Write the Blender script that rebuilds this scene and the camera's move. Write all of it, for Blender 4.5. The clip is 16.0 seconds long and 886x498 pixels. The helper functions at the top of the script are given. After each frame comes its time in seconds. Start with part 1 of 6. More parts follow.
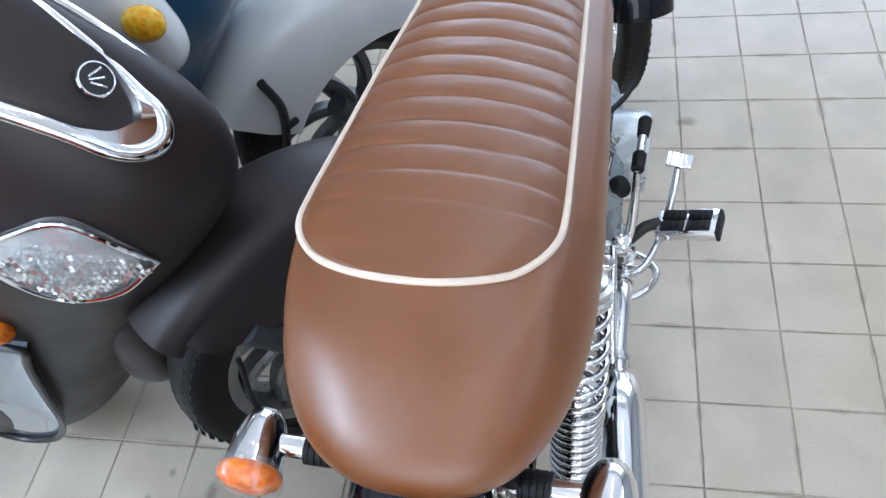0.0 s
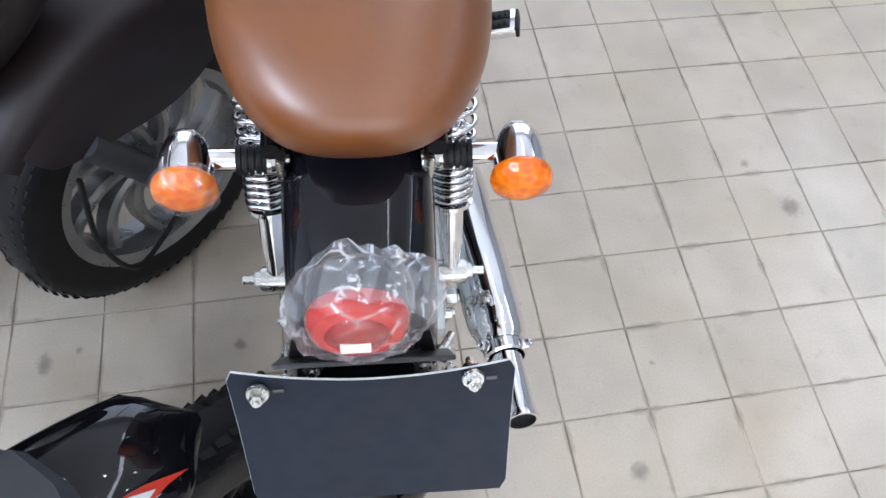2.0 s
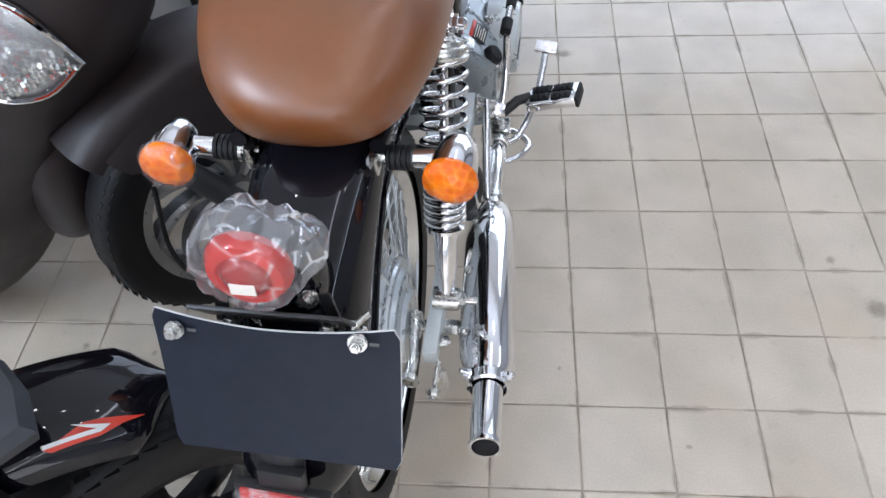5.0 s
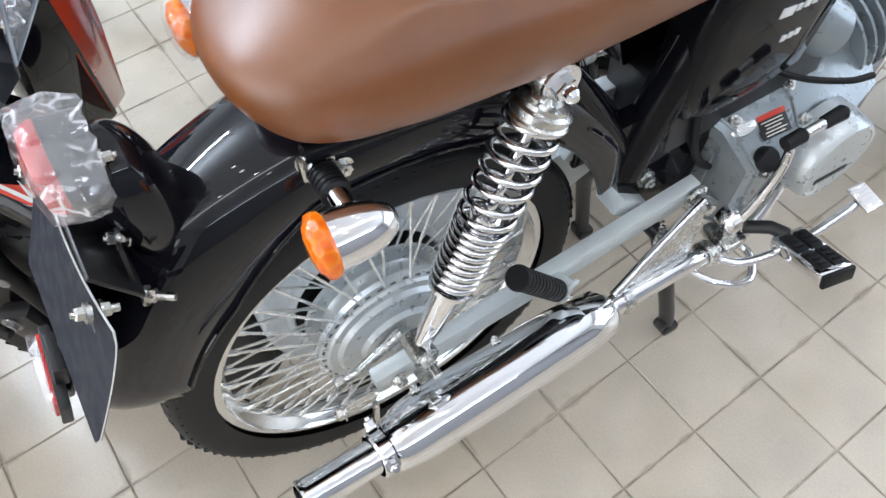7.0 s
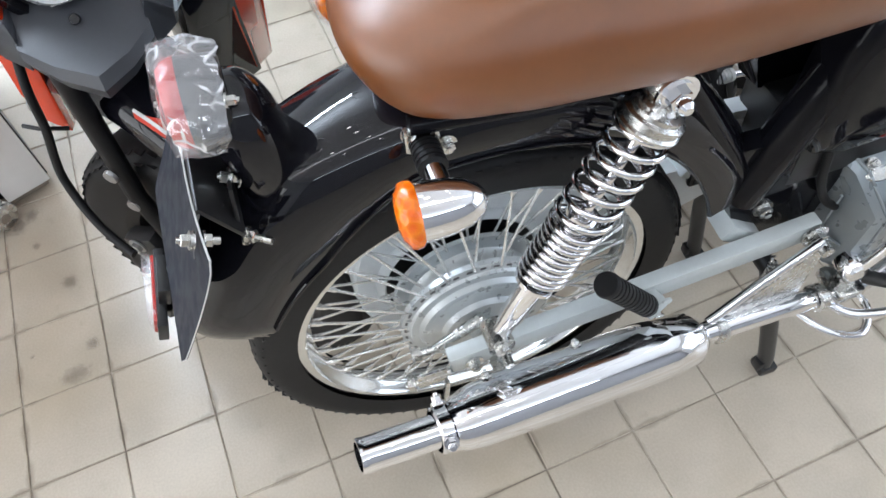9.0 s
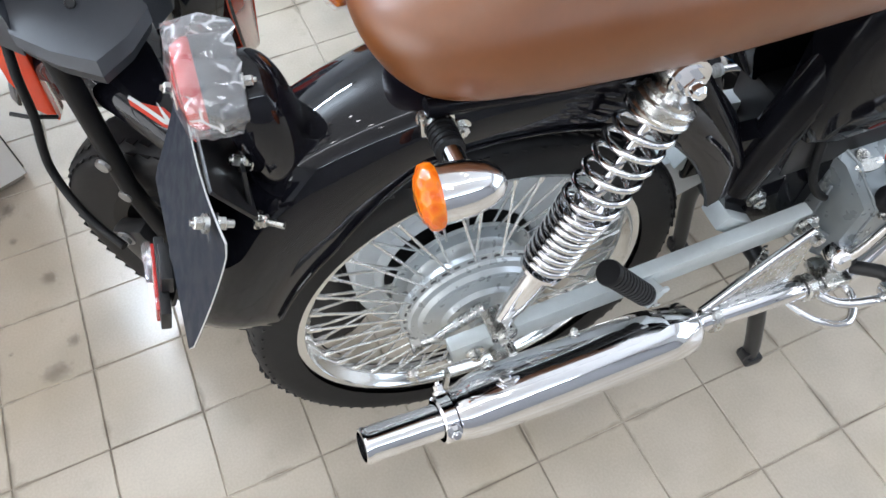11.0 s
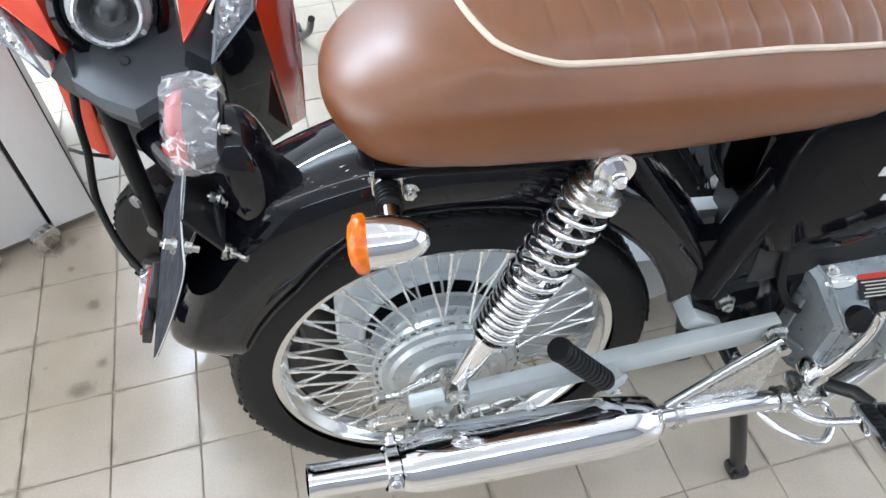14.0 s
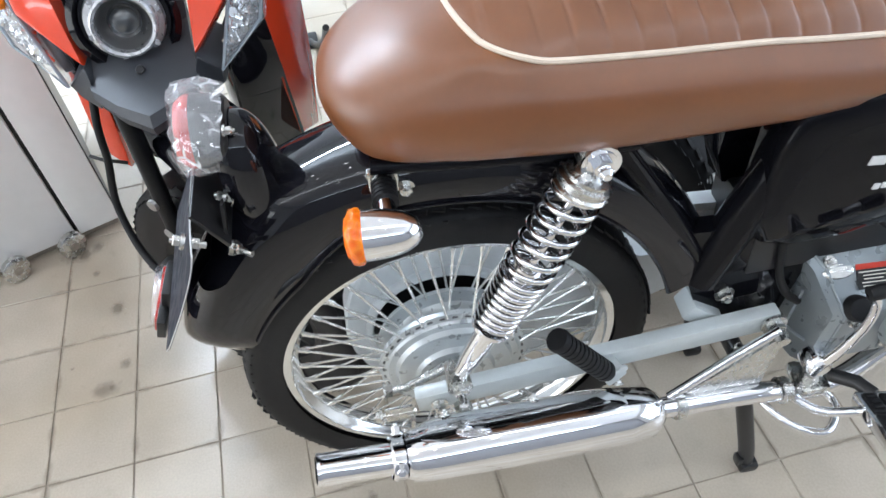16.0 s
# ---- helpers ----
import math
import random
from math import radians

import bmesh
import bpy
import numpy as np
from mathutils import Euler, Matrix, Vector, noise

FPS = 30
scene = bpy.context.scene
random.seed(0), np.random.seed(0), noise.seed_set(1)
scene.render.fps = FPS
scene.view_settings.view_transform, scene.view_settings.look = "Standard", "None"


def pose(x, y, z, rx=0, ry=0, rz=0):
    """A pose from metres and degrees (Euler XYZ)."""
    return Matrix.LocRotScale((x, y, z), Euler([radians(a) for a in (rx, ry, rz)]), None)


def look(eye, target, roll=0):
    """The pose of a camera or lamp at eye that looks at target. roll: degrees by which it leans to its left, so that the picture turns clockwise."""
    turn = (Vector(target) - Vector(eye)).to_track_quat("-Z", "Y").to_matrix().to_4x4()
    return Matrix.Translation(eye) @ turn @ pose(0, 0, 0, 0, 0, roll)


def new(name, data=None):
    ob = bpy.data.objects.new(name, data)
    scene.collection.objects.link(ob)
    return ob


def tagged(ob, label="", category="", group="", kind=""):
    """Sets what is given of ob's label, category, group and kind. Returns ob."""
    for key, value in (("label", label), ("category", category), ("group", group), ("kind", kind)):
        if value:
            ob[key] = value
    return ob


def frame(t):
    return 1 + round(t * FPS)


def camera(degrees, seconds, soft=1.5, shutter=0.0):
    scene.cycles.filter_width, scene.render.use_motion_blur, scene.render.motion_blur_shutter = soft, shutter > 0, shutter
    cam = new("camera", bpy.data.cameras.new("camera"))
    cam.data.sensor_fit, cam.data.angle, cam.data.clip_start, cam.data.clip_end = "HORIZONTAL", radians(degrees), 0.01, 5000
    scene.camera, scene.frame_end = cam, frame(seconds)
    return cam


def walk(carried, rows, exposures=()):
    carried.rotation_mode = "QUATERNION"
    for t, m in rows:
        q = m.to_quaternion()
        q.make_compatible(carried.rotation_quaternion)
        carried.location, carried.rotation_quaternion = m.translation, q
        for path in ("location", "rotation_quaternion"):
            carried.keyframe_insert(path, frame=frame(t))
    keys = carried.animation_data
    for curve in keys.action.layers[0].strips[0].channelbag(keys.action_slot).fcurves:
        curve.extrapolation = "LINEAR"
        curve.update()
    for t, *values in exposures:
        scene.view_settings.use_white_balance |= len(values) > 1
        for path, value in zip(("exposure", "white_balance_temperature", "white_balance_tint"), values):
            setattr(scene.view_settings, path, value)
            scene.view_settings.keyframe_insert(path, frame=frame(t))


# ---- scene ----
cam = camera(61.0, 16.0)

# seconds, eye, target, roll
PATH = [
    (0, (-0.192, -0.137, 1.263), (-0.575, 1.002, -0.335), -13.6),
    (0.5, (-0.312, -0.229, 1.226), (-0.405, 0.795, -0.49), -11.9),
    (1, (-0.355, -0.285, 1.211), (-0.289, 0.57, -0.596), -5.7),
    (1.5, (-0.358, -0.305, 1.216), (-0.254, 0.666, -0.529), -4.5),
    (2, (-0.332, -0.333, 1.214), (-0.069, 0.643, -0.512), 6.8),
    (2.5, (-0.242, -0.407, 1.206), (-0.137, 0.557, -0.543), 3.3),
    (3, (-0.193, -0.453, 1.21), (-0.196, 0.585, -0.5), -0.8),
    (3.5, (-0.173, -0.46, 1.195), (-0.232, 0.631, -0.479), -3.9),
    (4, (-0.168, -0.455, 1.197), (-0.221, 0.74, -0.405), -4.8),
    (4.5, (-0.166, -0.459, 1.198), (-0.278, 0.75, -0.391), -5.3),
    (5, (-0.127, -0.46, 1.202), (-0.293, 0.779, -0.359), -5.4),
    (5.2, (-0.11, -0.443, 1.197), (-0.288, 0.783, -0.373), -5.2),
    (7.3, (0.137, -0.056, 1.145), (-0.818, 0.493, -0.524), -4.1),
    (7.5, (0.14, -0.053, 1.146), (-0.825, 0.49, -0.519), -4.8),
    (8, (0.135, -0.045, 1.151), (-0.902, 0.394, -0.502), -7.4),
    (8.5, (0.141, -0.052, 1.152), (-0.933, 0.293, -0.499), -7.8),
    (9, (0.145, -0.064, 1.15), (-0.918, 0.265, -0.512), -6.8),
    (9.2, (0.154, -0.079, 1.149), (-0.917, 0.28, -0.502), -5.6),
    (11.5, (0.139, -0.106, 1.142), (-0.894, 0.326, -0.515), -2.8),
    (12, (0.151, -0.102, 1.151), (-0.907, 0.4, -0.471), -1.8),
    (12.5, (0.14, -0.089, 1.153), (-0.901, 0.403, -0.482), -1.2),
    (13, (0.1, -0.073, 1.137), (-0.846, 0.561, -0.507), 5.4),
    (13.5, (0.182, -0.03, 1.149), (-0.983, 0.376, -0.425), -0.8),
    (14, (0.251, -0.01, 1.171), (-1.043, 0.275, -0.327), -3.4),
    (14.5, (0.279, 0.003, 1.18), (-1.065, 0.283, -0.275), -4.0),
    (15, (0.28, 0.011, 1.183), (-1.065, 0.268, -0.274), -5.4),
    (15.5, (0.285, 0.009, 1.175), (-0.979, 0.228, -0.359), -4.5),
    (16, (0.287, 0.012, 1.182), (-1.038, 0.233, -0.3), -6.4),
]
EXPOSURE = [(0.0, -0.82, 5550, 9), (1.0, -0.76, 5700, 11), (1.5, -0.78, 5750, 12), (3.5, -0.97, 5850, 13), (5.2, -0.95, 5850, 13), (7.3, -0.63, 6050, 10), (13.0, -0.63, 5950, 10), (14.5, -0.55, 5900, 9), (16.0, -0.57, 5900, 9)]
walk(cam, [(t, look(*p)) for t, *p in PATH], EXPOSURE)

# ---- light: a white showroom under rows of ceiling tubes ----
world = bpy.data.worlds.new("world")
scene.world = world
world.use_nodes = True
world.node_tree.nodes["Background"].inputs[0].default_value = (0.9, 0.95, 1.0, 1)
world.node_tree.nodes["Background"].inputs[1].default_value = 0.3
ROOM_Z = 2.9
TUBE_Z = 2.55
# x, middle y, length, tint, share of the power
# Rows are unseen; the east one is added to brighten the cabinet.
ROWS = [(-2.4, -1.6, 2.2, (0.82, 0.91, 1.0), 3.3), (0.35, -0.175, 5.3, (0.96, 0.96, 0.97), 0.36), (2.7, -0.175, 5.3, (0.84, 0.92, 1.0), 0.95)]
ROW_POWER = 46.0
SPOTS = [(x, y) for y in (-1.5, -0.9, 0.5, 1.2) for x in (-1.1, -0.55, 0.2, 0.9)]
SOUTH_OPENING = (-1.9, 1.3, 0.10, 2.35)  # west edge, east edge, sill, head: unseen opening added behind the camera for light from the south
FAR_WINDOW = (-1.6, 2.6, 0.45, 2.45)  # the wide shop window at the far end
SOUTH_LIGHT, DAYLIGHT = 160.0, 185.0


def tube_row(x, y, length, tint, power):
    """A row of bare hanging tubes end to end: most light falls down, the rest goes up to the ceiling."""
    for part_of, turn, dz in ((1.0, 0, -0.02), (0.55, 180, 0.02)):
        data = bpy.data.lights.new("ceiling_tubes", "AREA")
        data.shape, data.size, data.size_y = "RECTANGLE", 0.08, length
        data.energy, data.color = ROW_POWER * power * part_of, tint
        ob = new("ceiling_tubes", data)
        ob.matrix_basis = pose(x, y, TUBE_Z + dz, 0, turn, 0)


for row in ROWS:
    tube_row(*row)

# daylight in the openings: the added one behind the camera and the window at the far end
def opening_light(name, box, y, turn, power, color):
    data = bpy.data.lights.new(name, "AREA")
    data.shape, data.size, data.size_y = "RECTANGLE", box[1] - box[0], box[3] - box[2]
    data.energy, data.color = power, color
    ob = new(name, data)
    ob.matrix_basis = pose((box[0] + box[1]) / 2, y, (box[2] + box[3]) / 2, turn, 0, 0)


opening_light("south_opening_light", SOUTH_OPENING, -3.58, 90, SOUTH_LIGHT, (1.0, 0.95, 0.89))
opening_light("window_daylight", FAR_WINDOW, 4.08, -90, DAYLIGHT, (0.86, 0.92, 1.0))

# ---- materials ----
def material(name, color, rough=0.5, metal=0.0, coat=0.0, vary=0.0, scale=40.0, bump=0.0, bump_scale=300.0, rough_vary=0.0, trans=0.0, ior=1.45, stains=None, spec=0.5, coat_rough=0.06):
    """A surface with two scales of colour change, a fine relief and uneven gloss."""
    m = bpy.data.materials.new(name)
    m.use_nodes = True
    nt = m.node_tree
    n, l = nt.nodes, nt.links
    b = n["Principled BSDF"]
    b.inputs["Base Color"].default_value = (*color, 1)
    b.inputs["Roughness"].default_value = rough
    b.inputs["Metallic"].default_value = metal
    b.inputs["Coat Weight"].default_value = coat
    b.inputs["Coat Roughness"].default_value = coat_rough
    b.inputs["Transmission Weight"].default_value = trans
    b.inputs["IOR"].default_value = ior
    b.inputs["Specular IOR Level"].default_value = spec
    geo = n.new("ShaderNodeNewGeometry")
    col = None
    if vary or stains:
        big = n.new("ShaderNodeTexNoise")
        big.inputs["Scale"].default_value, big.inputs["Detail"].default_value = scale, 6
        l.new(geo.outputs["Position"], big.inputs["Vector"])
        fine = n.new("ShaderNodeTexNoise")
        fine.inputs["Scale"].default_value, fine.inputs["Detail"].default_value = scale * 9, 4
        l.new(geo.outputs["Position"], fine.inputs["Vector"])
        add = n.new("ShaderNodeMath")
        add.operation = "MULTIPLY_ADD"
        l.new(fine.outputs["Fac"], add.inputs[0])
        add.inputs[1].default_value = 0.4
        l.new(big.outputs["Fac"], add.inputs[2])
        value = add.outputs[0]
        rng = n.new("ShaderNodeMapRange")
        l.new(value, rng.inputs["Value"])
        rng.inputs["From Min"].default_value, rng.inputs["From Max"].default_value = 0.4, 1.0
        rng.inputs["To Min"].default_value, rng.inputs["To Max"].default_value = 1 - vary, 1 + vary
        mul = n.new("ShaderNodeVectorMath")
        mul.operation = "SCALE"
        mul.inputs[0].default_value = color
        l.new(rng.outputs[0], mul.inputs["Scale"])
        col = mul.outputs[0]
        if stains:
            amount, sscale, low, high, scol = stains
            st = n.new("ShaderNodeTexNoise")
            st.inputs["Scale"].default_value, st.inputs["Detail"].default_value, st.inputs["Roughness"].default_value = sscale, 3, 0.55
            l.new(geo.outputs["Position"], st.inputs["Vector"])
            sr = n.new("ShaderNodeMapRange")
            l.new(st.outputs["Fac"], sr.inputs["Value"])
            sr.inputs["From Min"].default_value, sr.inputs["From Max"].default_value = low, high
            sr.inputs["To Max"].default_value = amount
            sr.interpolation_type = "SMOOTHSTEP"
            mix = n.new("ShaderNodeMix")
            mix.data_type = "RGBA"
            l.new(sr.outputs[0], mix.inputs["Factor"])
            l.new(col, mix.inputs[6])
            mix.inputs[7].default_value = (*scol, 1)
            col = mix.outputs[2]
        l.new(col, b.inputs["Base Color"])
    if rough_vary:
        rn = n.new("ShaderNodeTexNoise")
        rn.inputs["Scale"].default_value, rn.inputs["Detail"].default_value = scale * 1.7, 5
        l.new(geo.outputs["Position"], rn.inputs["Vector"])
        rr = n.new("ShaderNodeMapRange")
        l.new(rn.outputs["Fac"], rr.inputs["Value"])
        rr.interpolation_type = "SMOOTHSTEP"
        rr.inputs["From Min"].default_value, rr.inputs["From Max"].default_value = 0.3, 0.7
        rr.inputs["To Min"].default_value, rr.inputs["To Max"].default_value = max(0.01, rough - rough_vary), rough + rough_vary
        l.new(rr.outputs[0], b.inputs["Roughness"])
    if bump:
        bn = n.new("ShaderNodeTexNoise")
        bn.inputs["Scale"].default_value, bn.inputs["Detail"].default_value = bump_scale, 5
        l.new(geo.outputs["Position"], bn.inputs["Vector"])
        bp = n.new("ShaderNodeBump")
        bp.inputs["Strength"].default_value, bp.inputs["Distance"].default_value = bump, 0.002
        l.new(bn.outputs["Fac"], bp.inputs["Height"])
        l.new(bp.outputs[0], b.inputs["Normal"])
    return m


LEATHER = material("brown_leather", (0.176, 0.056, 0.0112), 0.355, vary=0.10, scale=18, bump=0.06, bump_scale=1100, rough_vary=0.04, spec=0.66, ior=1.56, coat=0.16, coat_rough=0.41)
CREAM = material("cream_piping", (0.74, 0.62, 0.50), 0.45, vary=0.08)
CHROME = material("chrome", (0.84, 0.84, 0.86), 0.055, 1.0, rough_vary=0.03, scale=60, bump=0.03, bump_scale=40)
SPOKE = material("bright_zinc", (0.86, 0.86, 0.84), 0.24, 0.8, vary=0.05, scale=60)
STEEL = material("zinc_steel", (0.62, 0.62, 0.60), 0.26, 1.0, vary=0.05, rough_vary=0.04, scale=60)
SILVER = material("silver_paint", (0.57, 0.61, 0.61), 0.36, 0.10, vary=0.07, scale=30, rough_vary=0.06, bump=0.04, bump_scale=700, coat=0.25)
CAST = material("cast_aluminium", (0.30, 0.335, 0.355), 0.30, 0.45, vary=0.05, scale=30, rough_vary=0.04, bump=0.05, bump_scale=700, coat=0.3)
CASE = material("pale_silver_paint", (0.74, 0.78, 0.80), 0.35, 0.0, vary=0.06, scale=20, coat=0.3)
HUB = material("polished_hub", (0.55, 0.585, 0.60), 0.32, 0.5, vary=0.06, scale=45, rough_vary=0.06, coat=0.3)
RIM = material("satin_chrome", (0.74, 0.75, 0.75), 0.13, 1.0, rough_vary=0.05, scale=40)
BLACK = material("black_gloss_paint", (0.006, 0.006, 0.009), 0.03, rough_vary=0.02, scale=25, spec=0.5, bump=0.05, bump_scale=26)
# BLACK again with its reflections cut, a shaded copy for frame and side covers
DIM_BLACK = material("black_paint_dimmed", (0.006, 0.006, 0.008), 0.06, rough_vary=0.03, scale=25, spec=0.16, bump=0.06, bump_scale=30)
SATIN = material("black_satin", (0.017, 0.017, 0.018), 0.35, vary=0.2, scale=50, bump=0.05)
RUBBER = material("black_rubber", (0.010, 0.010, 0.011), 0.52, vary=0.25, scale=60, bump=0.12, bump_scale=400, spec=0.3)
PLATE = material("dark_plate_sheet", (0.010, 0.014, 0.024), 0.48, vary=0.15, scale=35, rough_vary=0.08, bump=0.03, spec=0.3)
PLATE_EDGE = material("cut_plate_edge", (0.62, 0.62, 0.60), 0.5)


def lens_plastic(name, deep, pale, cells, rough=0.12):
    """Coloured lens: small moulded facets, with the light they throw back painted in as paler cells."""
    m = material(name, deep, rough, coat=0.25, trans=0.15)
    n, l = m.node_tree.nodes, m.node_tree.links
    b = n["Principled BSDF"]
    geo = n.new("ShaderNodeNewGeometry")
    cell, patch = n.new("ShaderNodeTexVoronoi"), n.new("ShaderNodeTexNoise")
    cell.inputs["Scale"].default_value, patch.inputs["Scale"].default_value = cells, cells * 0.35
    for tex in (cell, patch):
        l.new(geo.outputs["Position"], tex.inputs["Vector"])
    amount = n.new("ShaderNodeMath")
    amount.operation = "MULTIPLY"
    l.new(cell.outputs["Distance"], amount.inputs[0])
    l.new(patch.outputs["Fac"], amount.inputs[1])
    rng = n.new("ShaderNodeMapRange")
    l.new(amount.outputs[0], rng.inputs["Value"])
    rng.inputs["From Min"].default_value, rng.inputs["From Max"].default_value = 0.10, 0.36
    mix = n.new("ShaderNodeMix")
    mix.data_type = "RGBA"
    l.new(rng.outputs[0], mix.inputs["Factor"])
    mix.inputs[6].default_value, mix.inputs[7].default_value = (*deep, 1), (*pale, 1)
    l.new(mix.outputs[2], b.inputs["Base Color"])
    bp = n.new("ShaderNodeBump")
    bp.inputs["Strength"].default_value, bp.inputs["Distance"].default_value = 0.7, 0.003
    l.new(cell.outputs["Distance"], bp.inputs["Height"])
    l.new(bp.outputs[0], b.inputs["Normal"])
    return m


ORANGE = lens_plastic("orange_lens", (0.90, 0.15, 0.002), (1.0, 0.26, 0.006), 120)
AMBER = lens_plastic("amber_lens", (0.95, 0.42, 0.004), (1.0, 0.66, 0.04), 110)
INK = material("black_wheel_paint", (0.005, 0.005, 0.006), 0.40, vary=0.2, scale=50, spec=0.3)
RED_LENS = material("red_lens", (0.50, 0.022, 0.016), 0.16, coat=0.6, vary=0.15, scale=60, bump=0.25, bump_scale=90)
RED_DARK = material("red_lens_core", (0.30, 0.012, 0.010), 0.18, coat=0.6, vary=0.2, scale=90)
WHITE = material("white_paint", (0.74, 0.75, 0.75), 0.25, vary=0.05, scale=14, coat=0.5)
PAPER = material("paper_sticker", (0.80, 0.76, 0.68), 0.6, vary=0.05)
RED = material("red_paint", (0.74, 0.055, 0.014), 0.16, coat=1.0, vary=0.06, scale=12)
DECAL_ORANGE = material("orange_plastic", (0.80, 0.20, 0.03), 0.35, vary=0.06)
DECAL_RED = material("red_decal", (0.60, 0.045, 0.022), 0.3, vary=0.05)
GREY = material("dark_grey_plastic", (0.036, 0.040, 0.048), 0.42, vary=0.12, scale=20, bump=0.05, bump_scale=800)
BROWN = material("matte_brown_paint", (0.0145, 0.0088, 0.0090), 0.48, vary=0.10, scale=9, rough_vary=0.05, bump=0.02, bump_scale=900, spec=0.6)
BLUE = material("blue_paint", (0.035, 0.11, 0.22), 0.25, coat=0.8, vary=0.1, scale=8)
ALLOY = material("grey_alloy", (0.34, 0.34, 0.34), 0.33, 0.75, vary=0.1, scale=40, rough_vary=0.06)
RING = material("satin_silver_ring", (0.50, 0.51, 0.53), 0.30, 0.6, vary=0.06, scale=40, rough_vary=0.06)
DARK_ALLOY = material("dark_alloy", (0.10, 0.10, 0.105), 0.40, 0.5, vary=0.15, scale=40)
REFLECTOR = material("lamp_reflector", (0.90, 0.91, 0.92), 0.10, 1.0, bump=0.3, bump_scale=55)
GLASS = material("dark_lens_glass", (0.045, 0.05, 0.055), 0.03, coat=1.0, spec=0.9)
GREY_LENS = material("smoked_lens", (0.22, 0.26, 0.30), 0.12, coat=1.0, vary=0.08, scale=8)
GROUT = material("grout", (0.42, 0.365, 0.295), 0.85, vary=0.45, scale=9, stains=(0.70, 6.0, 0.44, 0.64, (0.14, 0.112, 0.085)))


def tile_glaze(name, color, joint, size):
    """Cream glaze: each tile a shade of its own, soft cloudy blotches, ochre bloom and grime that creeps in from the joints."""
    m = bpy.data.materials.new(name)
    m.use_nodes = True
    n, l = m.node_tree.nodes, m.node_tree.links
    b = n["Principled BSDF"]
    b.inputs["Roughness"].default_value = 0.25
    b.inputs["Specular IOR Level"].default_value = 0.75
    geo, info = n.new("ShaderNodeNewGeometry"), n.new("ShaderNodeObjectInfo")

    def cloud(scale, detail, lo, hi, a, z):
        t, r = n.new("ShaderNodeTexNoise"), n.new("ShaderNodeMapRange")
        t.inputs["Scale"].default_value, t.inputs["Detail"].default_value = scale, detail
        l.new(geo.outputs["Position"], t.inputs["Vector"])
        l.new(t.outputs["Fac"], r.inputs["Value"])
        r.interpolation_type = "SMOOTHSTEP"
        for key, v in (("From Min", lo), ("From Max", hi), ("To Min", a), ("To Max", z)):
            r.inputs[key].default_value = v
        return r.outputs[0]

    def calc(op, a, c):
        k = n.new("ShaderNodeMath")
        k.operation = op
        for slot, v in ((0, a), (1, c)):
            if isinstance(v, float):
                k.inputs[slot].default_value = v
            else:
                l.new(v, k.inputs[slot])
        return k.outputs[0]

    def blend(fac, a, c):
        k = n.new("ShaderNodeMix")
        k.data_type = "RGBA"
        l.new(fac, k.inputs["Factor"])
        l.new(a, k.inputs[6])
        k.inputs[7].default_value = (*c, 1)
        return k.outputs[2]

    own = n.new("ShaderNodeMapRange")
    l.new(info.outputs["Random"], own.inputs["Value"])
    own.inputs["To Min"].default_value, own.inputs["To Max"].default_value = 0.95, 1.05
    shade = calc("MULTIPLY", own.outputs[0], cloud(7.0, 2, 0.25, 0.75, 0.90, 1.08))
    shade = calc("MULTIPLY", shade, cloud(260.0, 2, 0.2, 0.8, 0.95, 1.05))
    base = n.new("ShaderNodeVectorMath")
    base.operation = "SCALE"
    base.inputs[0].default_value = color
    l.new(shade, base.inputs["Scale"])
    col = blend(cloud(4.5, 2, 0.42, 0.80, 0.0, 0.40), base.outputs[0], (color[0] * 0.82, color[1] * 0.74, color[2] * 0.60))
    col = blend(cloud(26.0, 4, 0.60, 0.82, 0.0, 0.30), col, (color[0] * 0.60, color[1] * 0.58, color[2] * 0.52))
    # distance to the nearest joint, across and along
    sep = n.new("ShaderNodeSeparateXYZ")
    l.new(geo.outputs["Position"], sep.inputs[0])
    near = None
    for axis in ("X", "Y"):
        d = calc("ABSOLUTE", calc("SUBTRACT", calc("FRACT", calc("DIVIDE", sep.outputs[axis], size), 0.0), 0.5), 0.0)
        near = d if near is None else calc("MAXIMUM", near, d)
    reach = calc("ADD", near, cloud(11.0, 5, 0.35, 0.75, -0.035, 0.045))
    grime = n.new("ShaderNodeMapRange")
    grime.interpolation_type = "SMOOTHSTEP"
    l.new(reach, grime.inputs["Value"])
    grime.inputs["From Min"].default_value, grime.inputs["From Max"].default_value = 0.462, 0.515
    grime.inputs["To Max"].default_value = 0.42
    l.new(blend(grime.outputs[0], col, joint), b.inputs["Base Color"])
    return m


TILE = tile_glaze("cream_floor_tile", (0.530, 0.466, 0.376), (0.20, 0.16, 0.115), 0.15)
WALL = material("pale_wall_paint", (0.72, 0.73, 0.74), 0.6, vary=0.04, scale=2)
# unseen east wall, kept dark so chrome and black paint reflect less
DARK_WALL = material("unseen_dark_wall", (0.24, 0.24, 0.25), 0.5, vary=0.08, scale=2)
CEILING = material("white_ceiling_paint", (0.86, 0.86, 0.86), 0.7, vary=0.03, scale=2)
CABINET = material("white_cabinet_board", (0.88, 0.88, 0.87), 0.35, vary=0.05, scale=5, stains=(0.5, 6.0, 0.62, 0.8, (0.45, 0.42, 0.37)))
DIRT = material("dusty_plinth", (0.33, 0.29, 0.24), 0.8, vary=0.4, scale=18)


